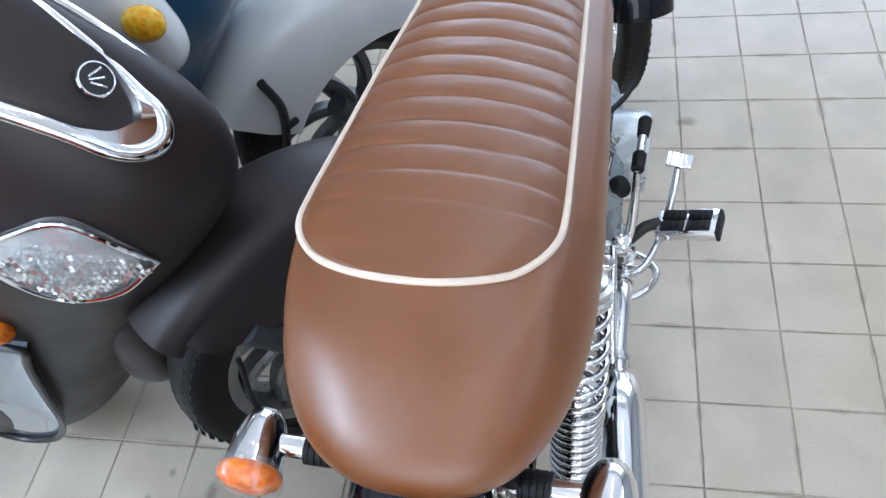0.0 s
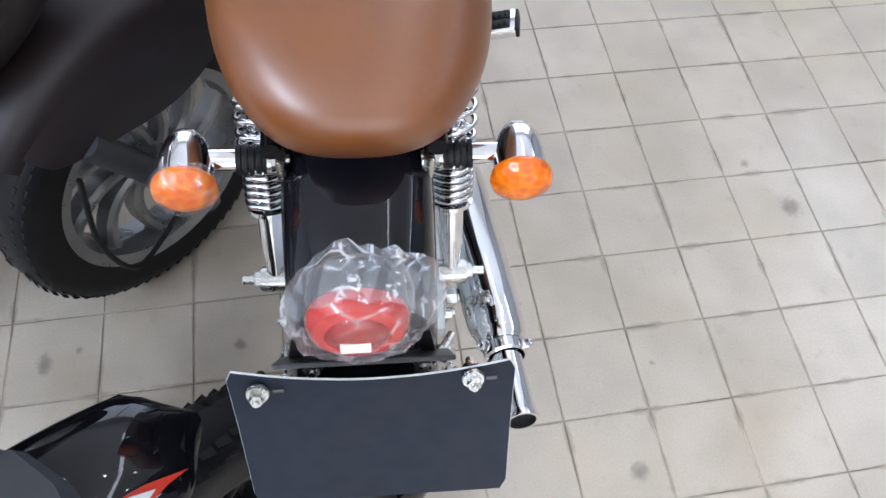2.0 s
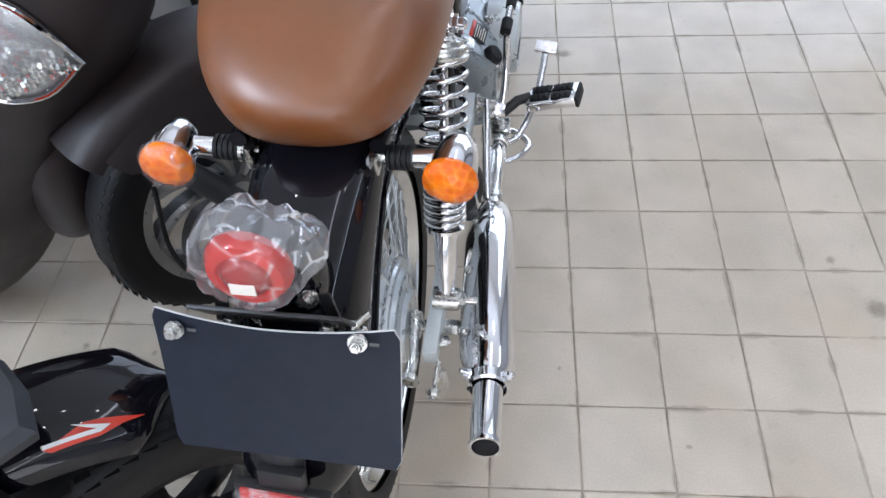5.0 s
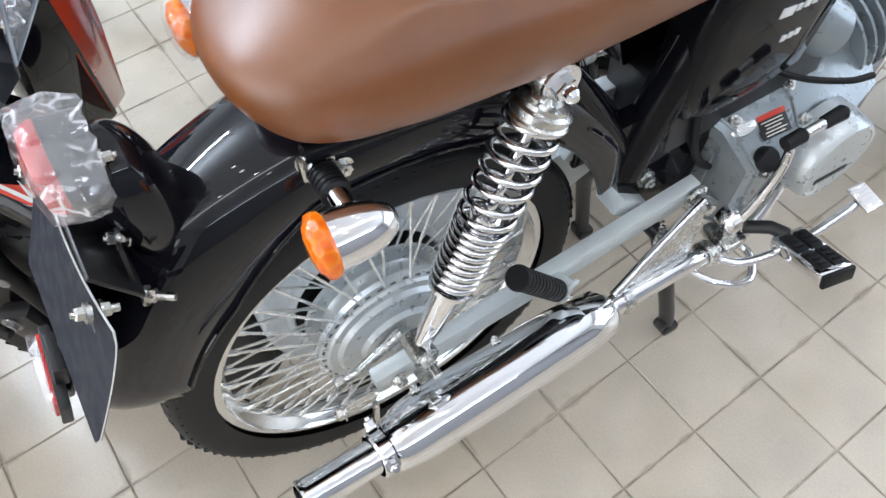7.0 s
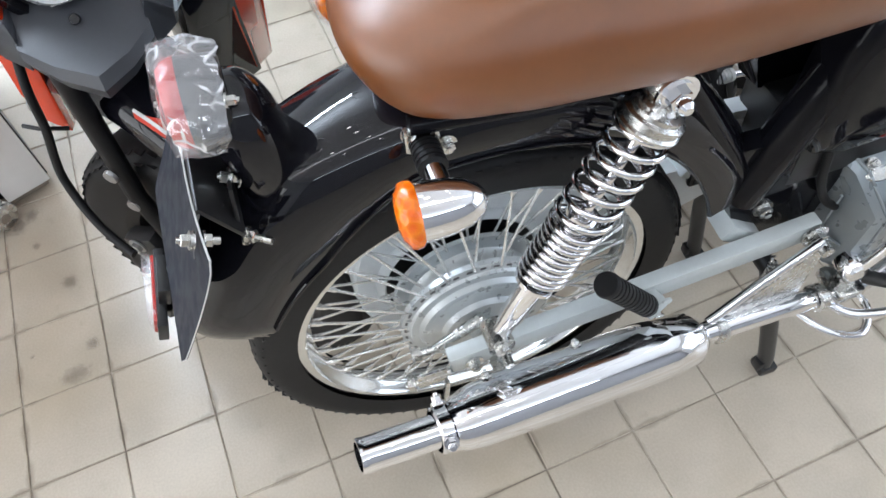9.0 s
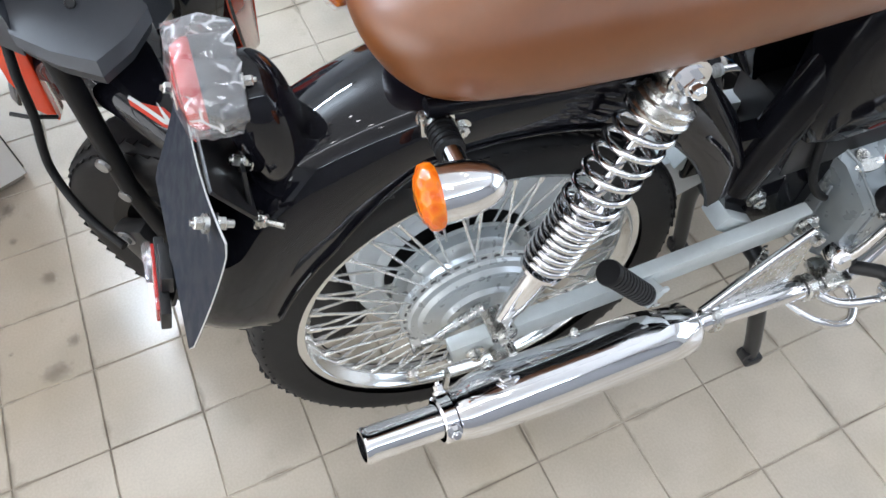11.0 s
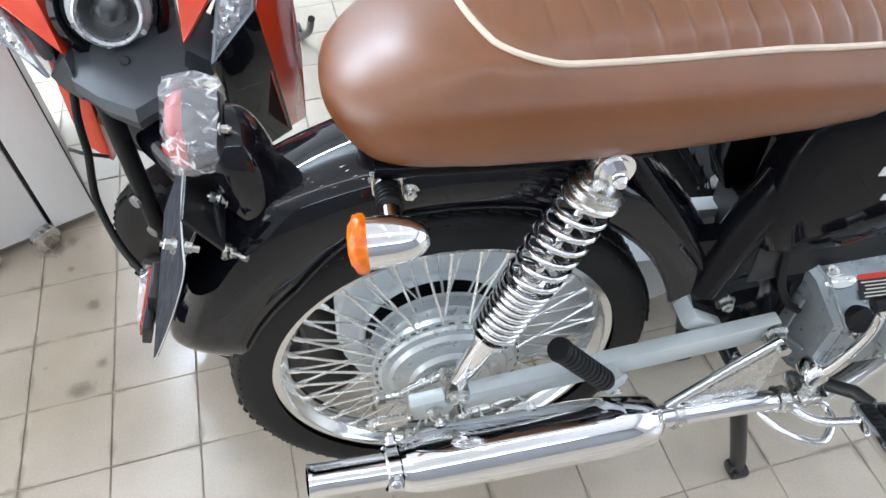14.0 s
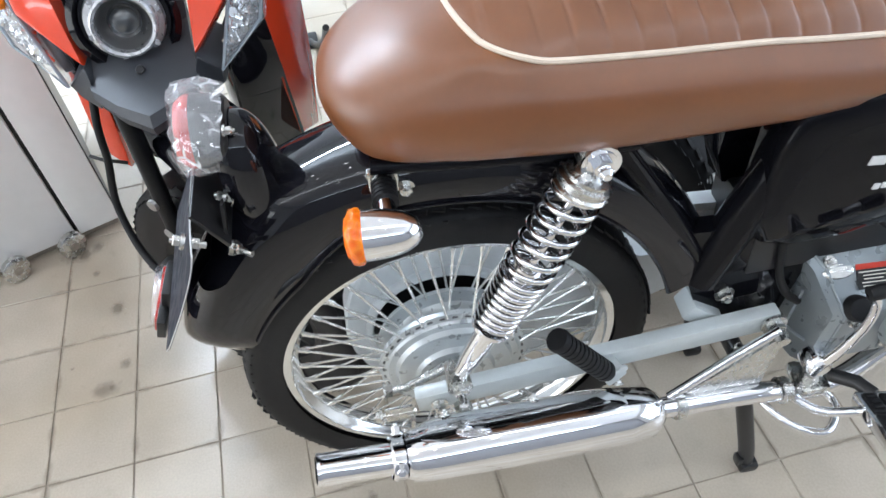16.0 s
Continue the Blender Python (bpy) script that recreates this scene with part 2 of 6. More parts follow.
def clear(name, tint, rough, alpha):
    """Thin clear sheet: mostly see-through with a glossy face."""
    m = bpy.data.materials.new(name)
    m.use_nodes = True
    nt = m.node_tree
    n, l = nt.nodes, nt.links
    out = n["Material Output"]
    n.remove(n["Principled BSDF"])
    tr = n.new("ShaderNodeBsdfTransparent")
    tr.inputs[0].default_value = (*tint, 1)
    gl = n.new("ShaderNodeBsdfPrincipled")
    gl.inputs["Base Color"].default_value = (0.75, 0.77, 0.80, 1)
    gl.inputs["Roughness"].default_value = rough
    gl.inputs["Coat Weight"].default_value = 1.0
    mix = n.new("ShaderNodeMixShader")
    mix.inputs[0].default_value = alpha
    l.new(tr.outputs[0], mix.inputs[1])
    l.new(gl.outputs[0], mix.inputs[2])
    l.new(mix.outputs[0], out.inputs[0])
    return m


def film(name, amount, crease=0.0, cells=70.0):
    """Crinkled clear film: see-through, with a mirror-like glint, a little milky scatter and white creases."""
    m = bpy.data.materials.new(name)
    m.use_nodes = True
    n, l = m.node_tree.nodes, m.node_tree.links
    n.remove(n["Principled BSDF"])
    tr, gl, df = n.new("ShaderNodeBsdfTransparent"), n.new("ShaderNodeBsdfGlossy"), n.new("ShaderNodeBsdfDiffuse")
    tr.inputs[0].default_value = (0.98, 0.98, 0.98, 1)
    gl.inputs["Color"].default_value = (0.95, 0.96, 1.0, 1)
    gl.inputs["Roughness"].default_value = 0.10
    df.inputs["Color"].default_value = (0.88, 0.89, 0.91, 1)
    body, mix = n.new("ShaderNodeMixShader"), n.new("ShaderNodeMixShader")
    body.inputs[0].default_value, mix.inputs[0].default_value = 0.55, amount
    if crease:
        geo, warp = n.new("ShaderNodeNewGeometry"), n.new("ShaderNodeTexNoise")
        warp.inputs["Scale"].default_value = cells * 0.8
        l.new(geo.outputs["Position"], warp.inputs["Vector"])
        shift = n.new("ShaderNodeVectorMath")
        shift.operation = "MULTIPLY_ADD"
        l.new(warp.outputs["Color"], shift.inputs[0])
        shift.inputs[1].default_value = (0.012, 0.012, 0.012)
        l.new(geo.outputs["Position"], shift.inputs[2])
        vor = n.new("ShaderNodeTexVoronoi")
        vor.feature = "DISTANCE_TO_EDGE"
        vor.inputs["Scale"].default_value = cells
        l.new(shift.outputs[0], vor.inputs["Vector"])
        rng = n.new("ShaderNodeMapRange")
        l.new(vor.outputs["Distance"], rng.inputs["Value"])
        rng.inputs["From Max"].default_value = 0.10
        some, gate, grow = n.new("ShaderNodeTexNoise"), n.new("ShaderNodeMapRange"), n.new("ShaderNodeMath")
        some.inputs["Scale"].default_value, some.inputs["Detail"].default_value = cells * 0.9, 1
        l.new(geo.outputs["Position"], some.inputs["Vector"])
        l.new(some.outputs["Fac"], gate.inputs["Value"])
        gate.interpolation_type = "SMOOTHSTEP"
        gate.inputs["From Min"].default_value, gate.inputs["From Max"].default_value = 0.46, 0.62
        rng.inputs["To Min"].default_value, rng.inputs["To Max"].default_value = crease, 0.0
        grow.operation = "MULTIPLY_ADD"
        l.new(rng.outputs[0], grow.inputs[0])
        l.new(gate.outputs[0], grow.inputs[1])
        grow.inputs[2].default_value = amount
        l.new(grow.outputs[0], mix.inputs[0])
        bp = n.new("ShaderNodeBump")
        bp.inputs["Strength"].default_value, bp.inputs["Distance"].default_value = 0.7, 0.004
        l.new(vor.outputs["Distance"], bp.inputs["Height"])
        for node in (gl, df):
            l.new(bp.outputs[0], node.inputs["Normal"])
    l.new(gl.outputs[0], body.inputs[1])
    l.new(df.outputs[0], body.inputs[2])
    l.new(tr.outputs[0], mix.inputs[1])
    l.new(body.outputs[0], mix.inputs[2])
    l.new(mix.outputs[0], n["Material Output"].inputs[0])
    return m


def soft_stain(name, color):
    """A dried mark that fades out from its middle, on a flat patch."""
    m = bpy.data.materials.new(name)
    m.use_nodes = True
    n, l = m.node_tree.nodes, m.node_tree.links
    b = n["Principled BSDF"]
    b.inputs["Base Color"].default_value = (*color, 1)
    b.inputs["Roughness"].default_value = 0.6
    co, geo, nz = n.new("ShaderNodeTexCoord"), n.new("ShaderNodeNewGeometry"), n.new("ShaderNodeTexNoise")
    nz.inputs["Scale"].default_value, nz.inputs["Detail"].default_value = 110, 4
    l.new(geo.outputs["Position"], nz.inputs["Vector"])
    flat = n.new("ShaderNodeVectorMath")
    flat.operation = "MULTIPLY_ADD"
    l.new(co.outputs["Generated"], flat.inputs[0])
    flat.inputs[1].default_value, flat.inputs[2].default_value = (2, 2, 0), (-1, -1, 0)
    far = n.new("ShaderNodeVectorMath")
    far.operation = "LENGTH"
    l.new(flat.outputs[0], far.inputs[0])
    add = n.new("ShaderNodeMath")
    add.operation = "MULTIPLY_ADD"
    l.new(nz.outputs["Fac"], add.inputs[0])
    add.inputs[1].default_value = 0.9
    l.new(far.outputs["Value"], add.inputs[2])
    rng = n.new("ShaderNodeMapRange")
    rng.interpolation_type = "SMOOTHSTEP"
    l.new(add.outputs[0], rng.inputs["Value"])
    rng.inputs["From Min"].default_value, rng.inputs["From Max"].default_value = 0.55, 1.3
    rng.inputs["To Min"].default_value, rng.inputs["To Max"].default_value = 0.34, 0.0
    l.new(rng.outputs[0], b.inputs["Alpha"])
    return m


FILM = film("wrapping_film", 0.25, 0.60, 48)
THIN_FILM = film("thin_film", 0.07, 0.35, 42)
STAIN = soft_stain("floor_stain", (0.13, 0.105, 0.075))
LENS = clear("clear_lens", (0.95, 0.96, 0.97), 0.05, 0.12)
LAMP_COVER = clear("clear_lamp_cover", (0.92, 0.93, 0.94), 0.06, 0.26)


LED = bpy.data.materials.new("lamp_glow")
LED.use_nodes = True
LED.node_tree.nodes["Principled BSDF"].inputs["Emission Color"].default_value = (1.0, 0.97, 0.92, 1)
LED.node_tree.nodes["Principled BSDF"].inputs["Emission Strength"].default_value = 55.0


# ---- mesh helpers ----
def frame_of(axis):
    a = Vector(axis).normalized()
    u = a.orthogonal().normalized()
    return a, u, a.cross(u)


def ring(bm, c, u, v, r, n, turn=0.0):
    return [bm.verts.new(Vector(c) + u * (r * math.cos(turn + 2 * math.pi * k / n)) + v * (r * math.sin(turn + 2 * math.pi * k / n))) for k in range(n)]


def bridge(bm, a, b, closed=True):
    n = len(a)
    for k in range(n if closed else n - 1):
        bm.faces.new((a[k], a[(k + 1) % n], b[(k + 1) % n], b[k]))


def add_tube(bm, pts, r, n=10, closed=False, caps=True):
    """Sweep a circle along points; r may be a list."""
    pts = [Vector(p) for p in pts]
    m = len(pts)
    rs = r if isinstance(r, (list, tuple)) else [r] * m
    rings = []
    u = None
    for k, p in enumerate(pts):
        a, b = pts[k - 1] if (k or closed) else pts[0], pts[(k + 1) % m] if (k < m - 1 or closed) else pts[-1]
        d = (b - a).normalized()
        u = d.orthogonal().normalized() if u is None else (u - d * u.dot(d)).normalized()
        rings.append(ring(bm, p, u, d.cross(u), rs[k], n))
    for k in range(m - 1):
        bridge(bm, rings[k], rings[k + 1])
    if closed:
        bridge(bm, rings[-1], rings[0])
    elif caps:
        bm.faces.new(rings[0][::-1])
        bm.faces.new(rings[-1])


def smooth_line(pts, steps=6):
    """Catmull-Rom through the points."""
    p = [Vector(q) for q in pts]
    p = [p[0] * 2 - p[1], *p, p[-1] * 2 - p[-2]]
    out = []
    for k in range(1, len(p) - 2):
        for s in range(steps):
            t = s / steps
            a, b, c, d = p[k - 1], p[k], p[k + 1], p[k + 2]
            out.append(0.5 * (2 * b + (c - a) * t + (2 * a - 5 * b + 4 * c - d) * t * t + (3 * b - a - 3 * c + d) * t ** 3))
    out.append(p[-2])
    return out


def add_lathe(bm, profile, c, axis, n=32, arc=None):
    """Turn (radius, along) pairs round an axis through c."""
    a, u, v = frame_of(axis)
    c = Vector(c)
    rows = []
    for r, h in profile:
        if r < 1e-5:
            rows.append([bm.verts.new(c + a * h)])
        else:
            rows.append(ring(bm, c + a * h, u, v, r, n))
    for p, q in zip(rows, rows[1:]):
        if len(p) == 1 and len(q) == 1:
            continue
        if len(p) == 1:
            for k in range(n):
                bm.faces.new((p[0], q[(k + 1) % n], q[k]))
        elif len(q) == 1:
            for k in range(n):
                bm.faces.new((p[k], p[(k + 1) % n], q[0]))
        else:
            bridge(bm, p, q)


def add_box(bm, c, size, m=None, bevel=0.0, seg=2):
    """A bevelled box; m turns it about its middle."""
    r = bmesh.ops.create_cube(bm, size=1.0)
    vs = r["verts"]
    t = Matrix.Translation(c) @ (m.to_4x4() if m else Matrix()) @ Matrix.Diagonal((*size, 1))
    bmesh.ops.transform(bm, matrix=t, verts=vs)
    if bevel:
        es = {e for v in vs for e in v.link_edges}
        bmesh.ops.bevel(bm, geom=list(es), offset=bevel, segments=seg, affect="EDGES", profile=0.6)


def add_loft(bm, rows, closed=True, caps=True):
    """Skin rows of points, each a ring."""
    vs = [[bm.verts.new(p) for p in row] for row in rows]
    for a, b in zip(vs, vs[1:]):
        bridge(bm, a, b, closed)
    if caps and closed:
        bm.faces.new(vs[0][::-1])
        bm.faces.new(vs[-1])
    return vs


def add_hex(bm, c, axis, r, h):
    """A bolt head with its washer, standing on c along axis."""
    add_lathe(bm, [(0, 0), (r * 1.45, 0), (r * 1.45, h * 0.22), (0, h * 0.22)], c, axis, 18)
    a = Vector(axis).normalized()
    add_lathe(bm, [(0, 0), (r, 0), (r, h * 0.7), (r * 0.85, h * 0.78), (0, h * 0.78)], Vector(c) + a * h * 0.22, axis, 6)
    add_lathe(bm, [(0, 0), (r * 0.5, 0), (r * 0.48, h * 0.3), (0, h * 0.3)], Vector(c) + a * h, axis, 10)


def blob(c, size, nu=28, nv=18, power=2.5, warp=None):
    """A rounded solid, a superellipsoid, with an optional bend of its points."""
    bm = bmesh.new()

    def se(t, q):
        return math.copysign(abs(t) ** (2 / q), t)
    rows = []
    for i in range(1, nv):
        th = -math.pi / 2 + math.pi * i / nv
        rows.append([(se(math.cos(th), power) * se(math.cos(2 * math.pi * k / nu), power), se(math.cos(th), power) * se(math.sin(2 * math.pi * k / nu), power), se(math.sin(th), power)) for k in range(nu)])
    put = warp or (lambda p: p)
    vs = [[bm.verts.new(Vector(put(Vector((p[0] * size[0], p[1] * size[1], p[2] * size[2])))) + Vector(c)) for p in row] for row in rows]
    for a, b in zip(vs, vs[1:]):
        bridge(bm, a, b)
    lo = bm.verts.new(Vector(put(Vector((0, 0, -size[2])))) + Vector(c))
    hi = bm.verts.new(Vector(put(Vector((0, 0, size[2])))) + Vector(c))
    for k in range(nu):
        bm.faces.new((lo, vs[0][(k + 1) % nu], vs[0][k]))
        bm.faces.new((hi, vs[-1][k], vs[-1][(k + 1) % nu]))
    return bm


def part(name, bm, mat, parent=None, label="", angle=38, fix=True, m=None):
    """Link a bmesh as one mesh object under a thing or a part."""
    if fix:
        bmesh.ops.recalc_face_normals(bm, faces=bm.faces)
    me = bpy.data.meshes.new(name)
    bm.to_mesh(me)
    bm.free()
    for p in me.polygons:
        p.use_smooth = True
    me.set_sharp_from_angle(angle=radians(angle))
    me.materials.append(mat)
    ob = new(name, me)
    ob.parent = parent
    if m is not None:
        ob.matrix_basis = m
    if label:
        ob["label"] = label
    return ob


def share(ob, m):
    """Another piece on the same mesh."""
    o = ob.copy()
    scene.collection.objects.link(o)
    o.matrix_basis = m
    return o


def thing(name, m, label, category, group=""):
    e = new(name)
    e.empty_display_size = 0.1
    e.matrix_basis = m
    return tagged(e, label, category, group)


B = bmesh.new


# ---- the room ----
def slab(name, c, size, mat):
    bm = B()
    add_box(bm, c, size)
    return tagged(part(name, bm, mat), kind="structure")


X0, X1, Y0, Y1 = -3.6, 3.3, -3.4, 3.9
XC, YC, XS, YS = (X0 + X1) / 2, (Y0 + Y1) / 2, X1 - X0, Y1 - Y0
floor = slab("floor", (XC, YC, -0.057), (XS + 0.3, YS + 0.3, 0.11), GROUT)
tagged(floor, "cream square ceramic tiles with dark worn joints", "floor")
slab("wall_west", (X0 - 0.1, YC, ROOM_Z / 2), (0.2, YS + 0.4, ROOM_Z), WALL)
slab("wall_east", (X1 + 0.1, YC, ROOM_Z / 2), (0.2, YS + 0.4, ROOM_Z), DARK_WALL)


def street_wall(name, win_name, label, box, y, out, parts):
    """A wall pierced by a glazed opening: box is its west edge, east edge, sill and head, out the way to the street."""
    a, b, lo, hi = box
    bm = B()
    for x0, x1, z0, z1 in ((X0, a, 0, ROOM_Z), (b, X1, 0, ROOM_Z), (a, b, 0, lo), (a, b, hi, ROOM_Z)):
        add_box(bm, ((x0 + x1) / 2, y + out * 0.1, (z0 + z1) / 2), (x1 - x0, 0.2, z1 - z0))
    tagged(part(name, bm, WALL), kind="structure")
    win = new(win_name)
    tagged(win, label, "window", kind="structure")
    bm = B()
    for x in (a + 0.03, b - 0.03):
        add_box(bm, (x, y + out * 0.08, (lo + hi) / 2), (0.06, 0.06, hi - lo))
    for z in (lo + 0.03, hi - 0.03):
        add_box(bm, ((a + b) / 2, y + out * 0.08, z), (b - a - 0.12, 0.058, 0.06))
    part("window_frame", bm, WHITE, win)
    for k in range(1, parts):
        bm = B()
        add_box(bm, (a + (b - a) * k / parts, y + out * 0.08, (lo + hi) / 2), (0.05, 0.056, hi - lo - 0.12))
        part("mullion", bm, WHITE, win)
    bm = B()
    add_box(bm, ((a + b) / 2, y + out * 0.10, (lo + hi) / 2), (b - a - 0.10, 0.006, hi - lo - 0.10))
    pane = part("pane", bm, LENS, win)
    pane.visible_shadow = False


street_wall("wall_south", "window_1", "tall glazed opening with white frame, added out of view", SOUTH_OPENING, Y0, -1, 4)
street_wall("wall_north", "window_2", "wide shop window with white frame and thin mullions", FAR_WINDOW, Y1, 1, 3)
slab("ceiling", (XC, YC, ROOM_Z + 0.06), (XS + 0.4, YS + 0.4, 0.12), CEILING)

# ---- the classic motorcycle: x to its right, y ahead, z up from the floor under its rear axle ----
BIKE = pose(-0.3085, 0.1061, 0, 0, 0, -4.56)
bike = thing("motorcycle", BIKE, "classic black motorcycle with brown leather seat on its centre stand", "motorcycle")
AXLE = Vector((0, 0, 0.325))


def lerp(table, y):
    """Read a table of (y, value) pairs, straight between them."""
    if y <= table[0][0]:
        return table[0][1]
    for (a, p), (b, q) in zip(table, table[1:]):
        if y <= b:
            return p + (q - p) * (y - a) / (b - a)
    return table[-1][1]


def u_outline(y0, c, y1, hw, n_arc=36, n_side=70, power=2.3):
    """A seat outline seen from above: up the left side to the rear, round it, and forward on the right."""
    w = hw(y0 + c)
    left = [(-hw(y), y) for y in [y1 + (y0 + c - y1) * k / n_side for k in range(n_side)]]
    arc = []
    for k in range(n_arc + 1):
        a = math.pi * k / n_arc
        arc.append((-math.copysign(abs(math.cos(a)) ** (2 / power), math.cos(a)) * w, y0 + c - c * abs(math.sin(a)) ** (2 / power)))
    return left + arc + [(-x, y) for x, y in left[::-1]]


PIPE_Z = [(0.028, 0.843), (0.05, 0.829), (0.08, 0.824), (0.10, 0.819), (0.15, 0.8125), (0.20, 0.8065), (0.25, 0.8015), (0.30, 0.796), (0.35, 0.788), (0.40, 0.781), (0.46, 0.774)]
CROWN_Z = [(0.028, 0.843), (0.06, 0.846), (0.12, 0.844), (0.25, 0.832), (0.46, 0.806)]
LOW_Z = [(-0.06, 0.722), (0.0, 0.732), (0.07, 0.730), (0.146, 0.721), (0.234, 0.714), (0.35, 0.707), (0.41, 0.709), (0.46, 0.735)]
SEAT_FRONT = 0.46


def seat_layers():
    hw = lambda base: (lambda y: base * (1.0 if y < 0.12 else 1 - 0.17 * ((y - 0.12) / 0.34) ** 1.1))
    low = [(x, y, lerp(LOW_Z, y)) for x, y in u_outline(-0.050, 0.150, SEAT_FRONT - 0.02, hw(0.096), power=2.6)]
    tuck = [(x, y, lerp(LOW_Z, y) + 0.014) for x, y in u_outline(-0.079, 0.165, SEAT_FRONT - 0.006, hw(0.108), power=2.6)]
    under = lambda y, top, gap: -0.006 * math.log(math.exp(-top / 0.006) + math.exp(-(lerp(PIPE_Z, y) - gap) / 0.006))
    belly = [(x, y, under(y, 0.772, 0.042)) for x, y in u_outline(-0.095, 0.175, SEAT_FRONT, hw(0.116), power=2.4)]
    mid = [(x - 0.003, y, under(y, 0.800, 0.020)) for x, y in u_outline(-0.083, 0.165, SEAT_FRONT, hw(0.1135), power=2.4)]
    high = [(x - 0.010, y, under(y, 0.828, 0.007)) for x, y in u_outline(-0.034, 0.13, SEAT_FRONT, hw(0.1060), power=2.3)]
    pipe = [(x - 0.016, y, lerp(PIPE_Z, y)) for x, y in u_outline(0.028, 0.075, SEAT_FRONT - 0.004, hw(0.1025), power=2.1)]
    return [low, tuck, belly, mid, high, pipe]


def build_seat():
    layers = [[Vector(p) + Vector((0.003, 0, 0)) for p in row] for row in seat_layers()]
    n = len(layers[0])
    bm = B()
    rows = [[] for _ in range(5 * 5 + 1)]
    for k in range(n):
        col = smooth_line([row[k] for row in layers], 5)
        for r, p in enumerate(col):
            rows[r].append(p)
    vs = add_loft(bm, rows, closed=False, caps=False)
    bm.faces.new([r[0] for r in vs] + [r[-1] for r in vs[::-1]])
    for k in range(n // 2):
        a, b, c, d = vs[0][k], vs[0][k + 1], vs[0][n - 2 - k], vs[0][n - 1 - k]
        if len({a, b, c, d}) == 4:
            bm.faces.new((a, b, c, d))
    seat = part("seat", bm, LEATHER, bike, "brown leather seat with rounded tail", angle=60)
    # pleated top: soft puffs between sewn cross seams
    pipe = layers[-1]
    bm = B()
    half = n // 2
    side = [(pipe[k].y, pipe[k].x, pipe[n - 1 - k].x) for k in range(half, -1, -1)]
    left_x, right_x = [(y, a) for y, a, b in side], [(y, b) for y, a, b in side]
    cols, count = 18, 300
    grid = []
    for k in range(count + 1):
        y = side[0][0] + 0.0002 + (side[-1][0] - side[0][0] - 0.0002) * (k / count) ** 1.15
        xa, xb = lerp(left_x, y), lerp(right_x, y)
        fade = min(1.0, max(0.0, (y - 0.07) / 0.11))
        row = []
        for c in range(cols + 1):
            s = c / cols
            x = xa + (xb - xa) * s
            e = 1 - (2 * s - 1) ** 2
            ph = ((y + 0.0022 * noise.noise(Vector((x * 14, y * 9, 5.0))) - 0.0085) / 0.0297) % 1.0
            groove = math.exp(-((min(ph, 1 - ph)) / 0.085) ** 2)
            puff = abs(math.sin(math.pi * ph)) ** 0.6
            rise = (lerp(CROWN_Z, y) - lerp(PIPE_Z, y)) * e ** 0.75 + 0.003 * min(1, e * 4)
            edge = min(1.0, e * 3.2)
            wob = 0.0016 * noise.noise(Vector((x * 24, y * 20, 3.1))) + 0.0006 * noise.noise(Vector((x * 60, y * 70, 1.1)))
            row.append(bm.verts.new((x, y, lerp(PIPE_Z, y) + rise + edge * fade * (0.0026 * puff - 0.0012 * groove) + wob * edge)))
        grid.append(row)
    for p, q in zip(grid, grid[1:]):
        for c in range(cols):
            bm.faces.new((p[c], p[c + 1], q[c + 1], q[c]))
    part("seat_top", bm, LEATHER, seat, "cross-pleated brown leather top", angle=75)
    bm = B()
    add_tube(bm, [p + Vector((0, 0, 0.001)) for p in pipe], 0.0030, 8)
    part("piping", bm, CREAM, seat, "cream piping")


build_seat()


def build_tyre(name, parent, c, axis, r_out, r_bead, half, lugs=84, mat=RUBBER, deep=0.0026):
    prof = []
    for k in range(25):
        a = math.pi * k / 24
        s = math.sin(a)
        prof.append((r_bead + (r_out - r_bead) * s ** 0.62, -half * math.copysign(abs(math.cos(a)) ** 0.8, math.cos(a)) * (0.72 + 0.28 * s)))
    bm = B()
    add_lathe(bm, prof, c, axis, 72)
    tyre = part(name, bm, mat, parent, "black rubber tyre with new tread", angle=35)
    bm = B()
    a, u, v = frame_of(axis)
    for k in range(lugs):
        t = 2 * math.pi * k / lugs
        for side in (-1, 1):
            tt = t + side * math.pi / lugs * 0.5
            d = u * math.cos(tt) + v * math.sin(tt)
            tang = a.cross(d)
            for off, rad, ln in ((0.28, -0.0026, 0.46), (0.62, -0.0114, 0.17)):
                p = Vector(c) + d * (r_out + rad) + a * (side * half * off)
                rot = Matrix((a * side + tang * 0.55, tang, d)).transposed()
                rot = Matrix.LocRotScale(None, rot.to_quaternion(), None)
                add_box(bm, p, (half * ln, r_out * 2 * math.pi / lugs * 0.72, deep), rot)
    tagged(part("tread_block", bm, mat, tyre, angle=35), kind="stuff")
    return tyre


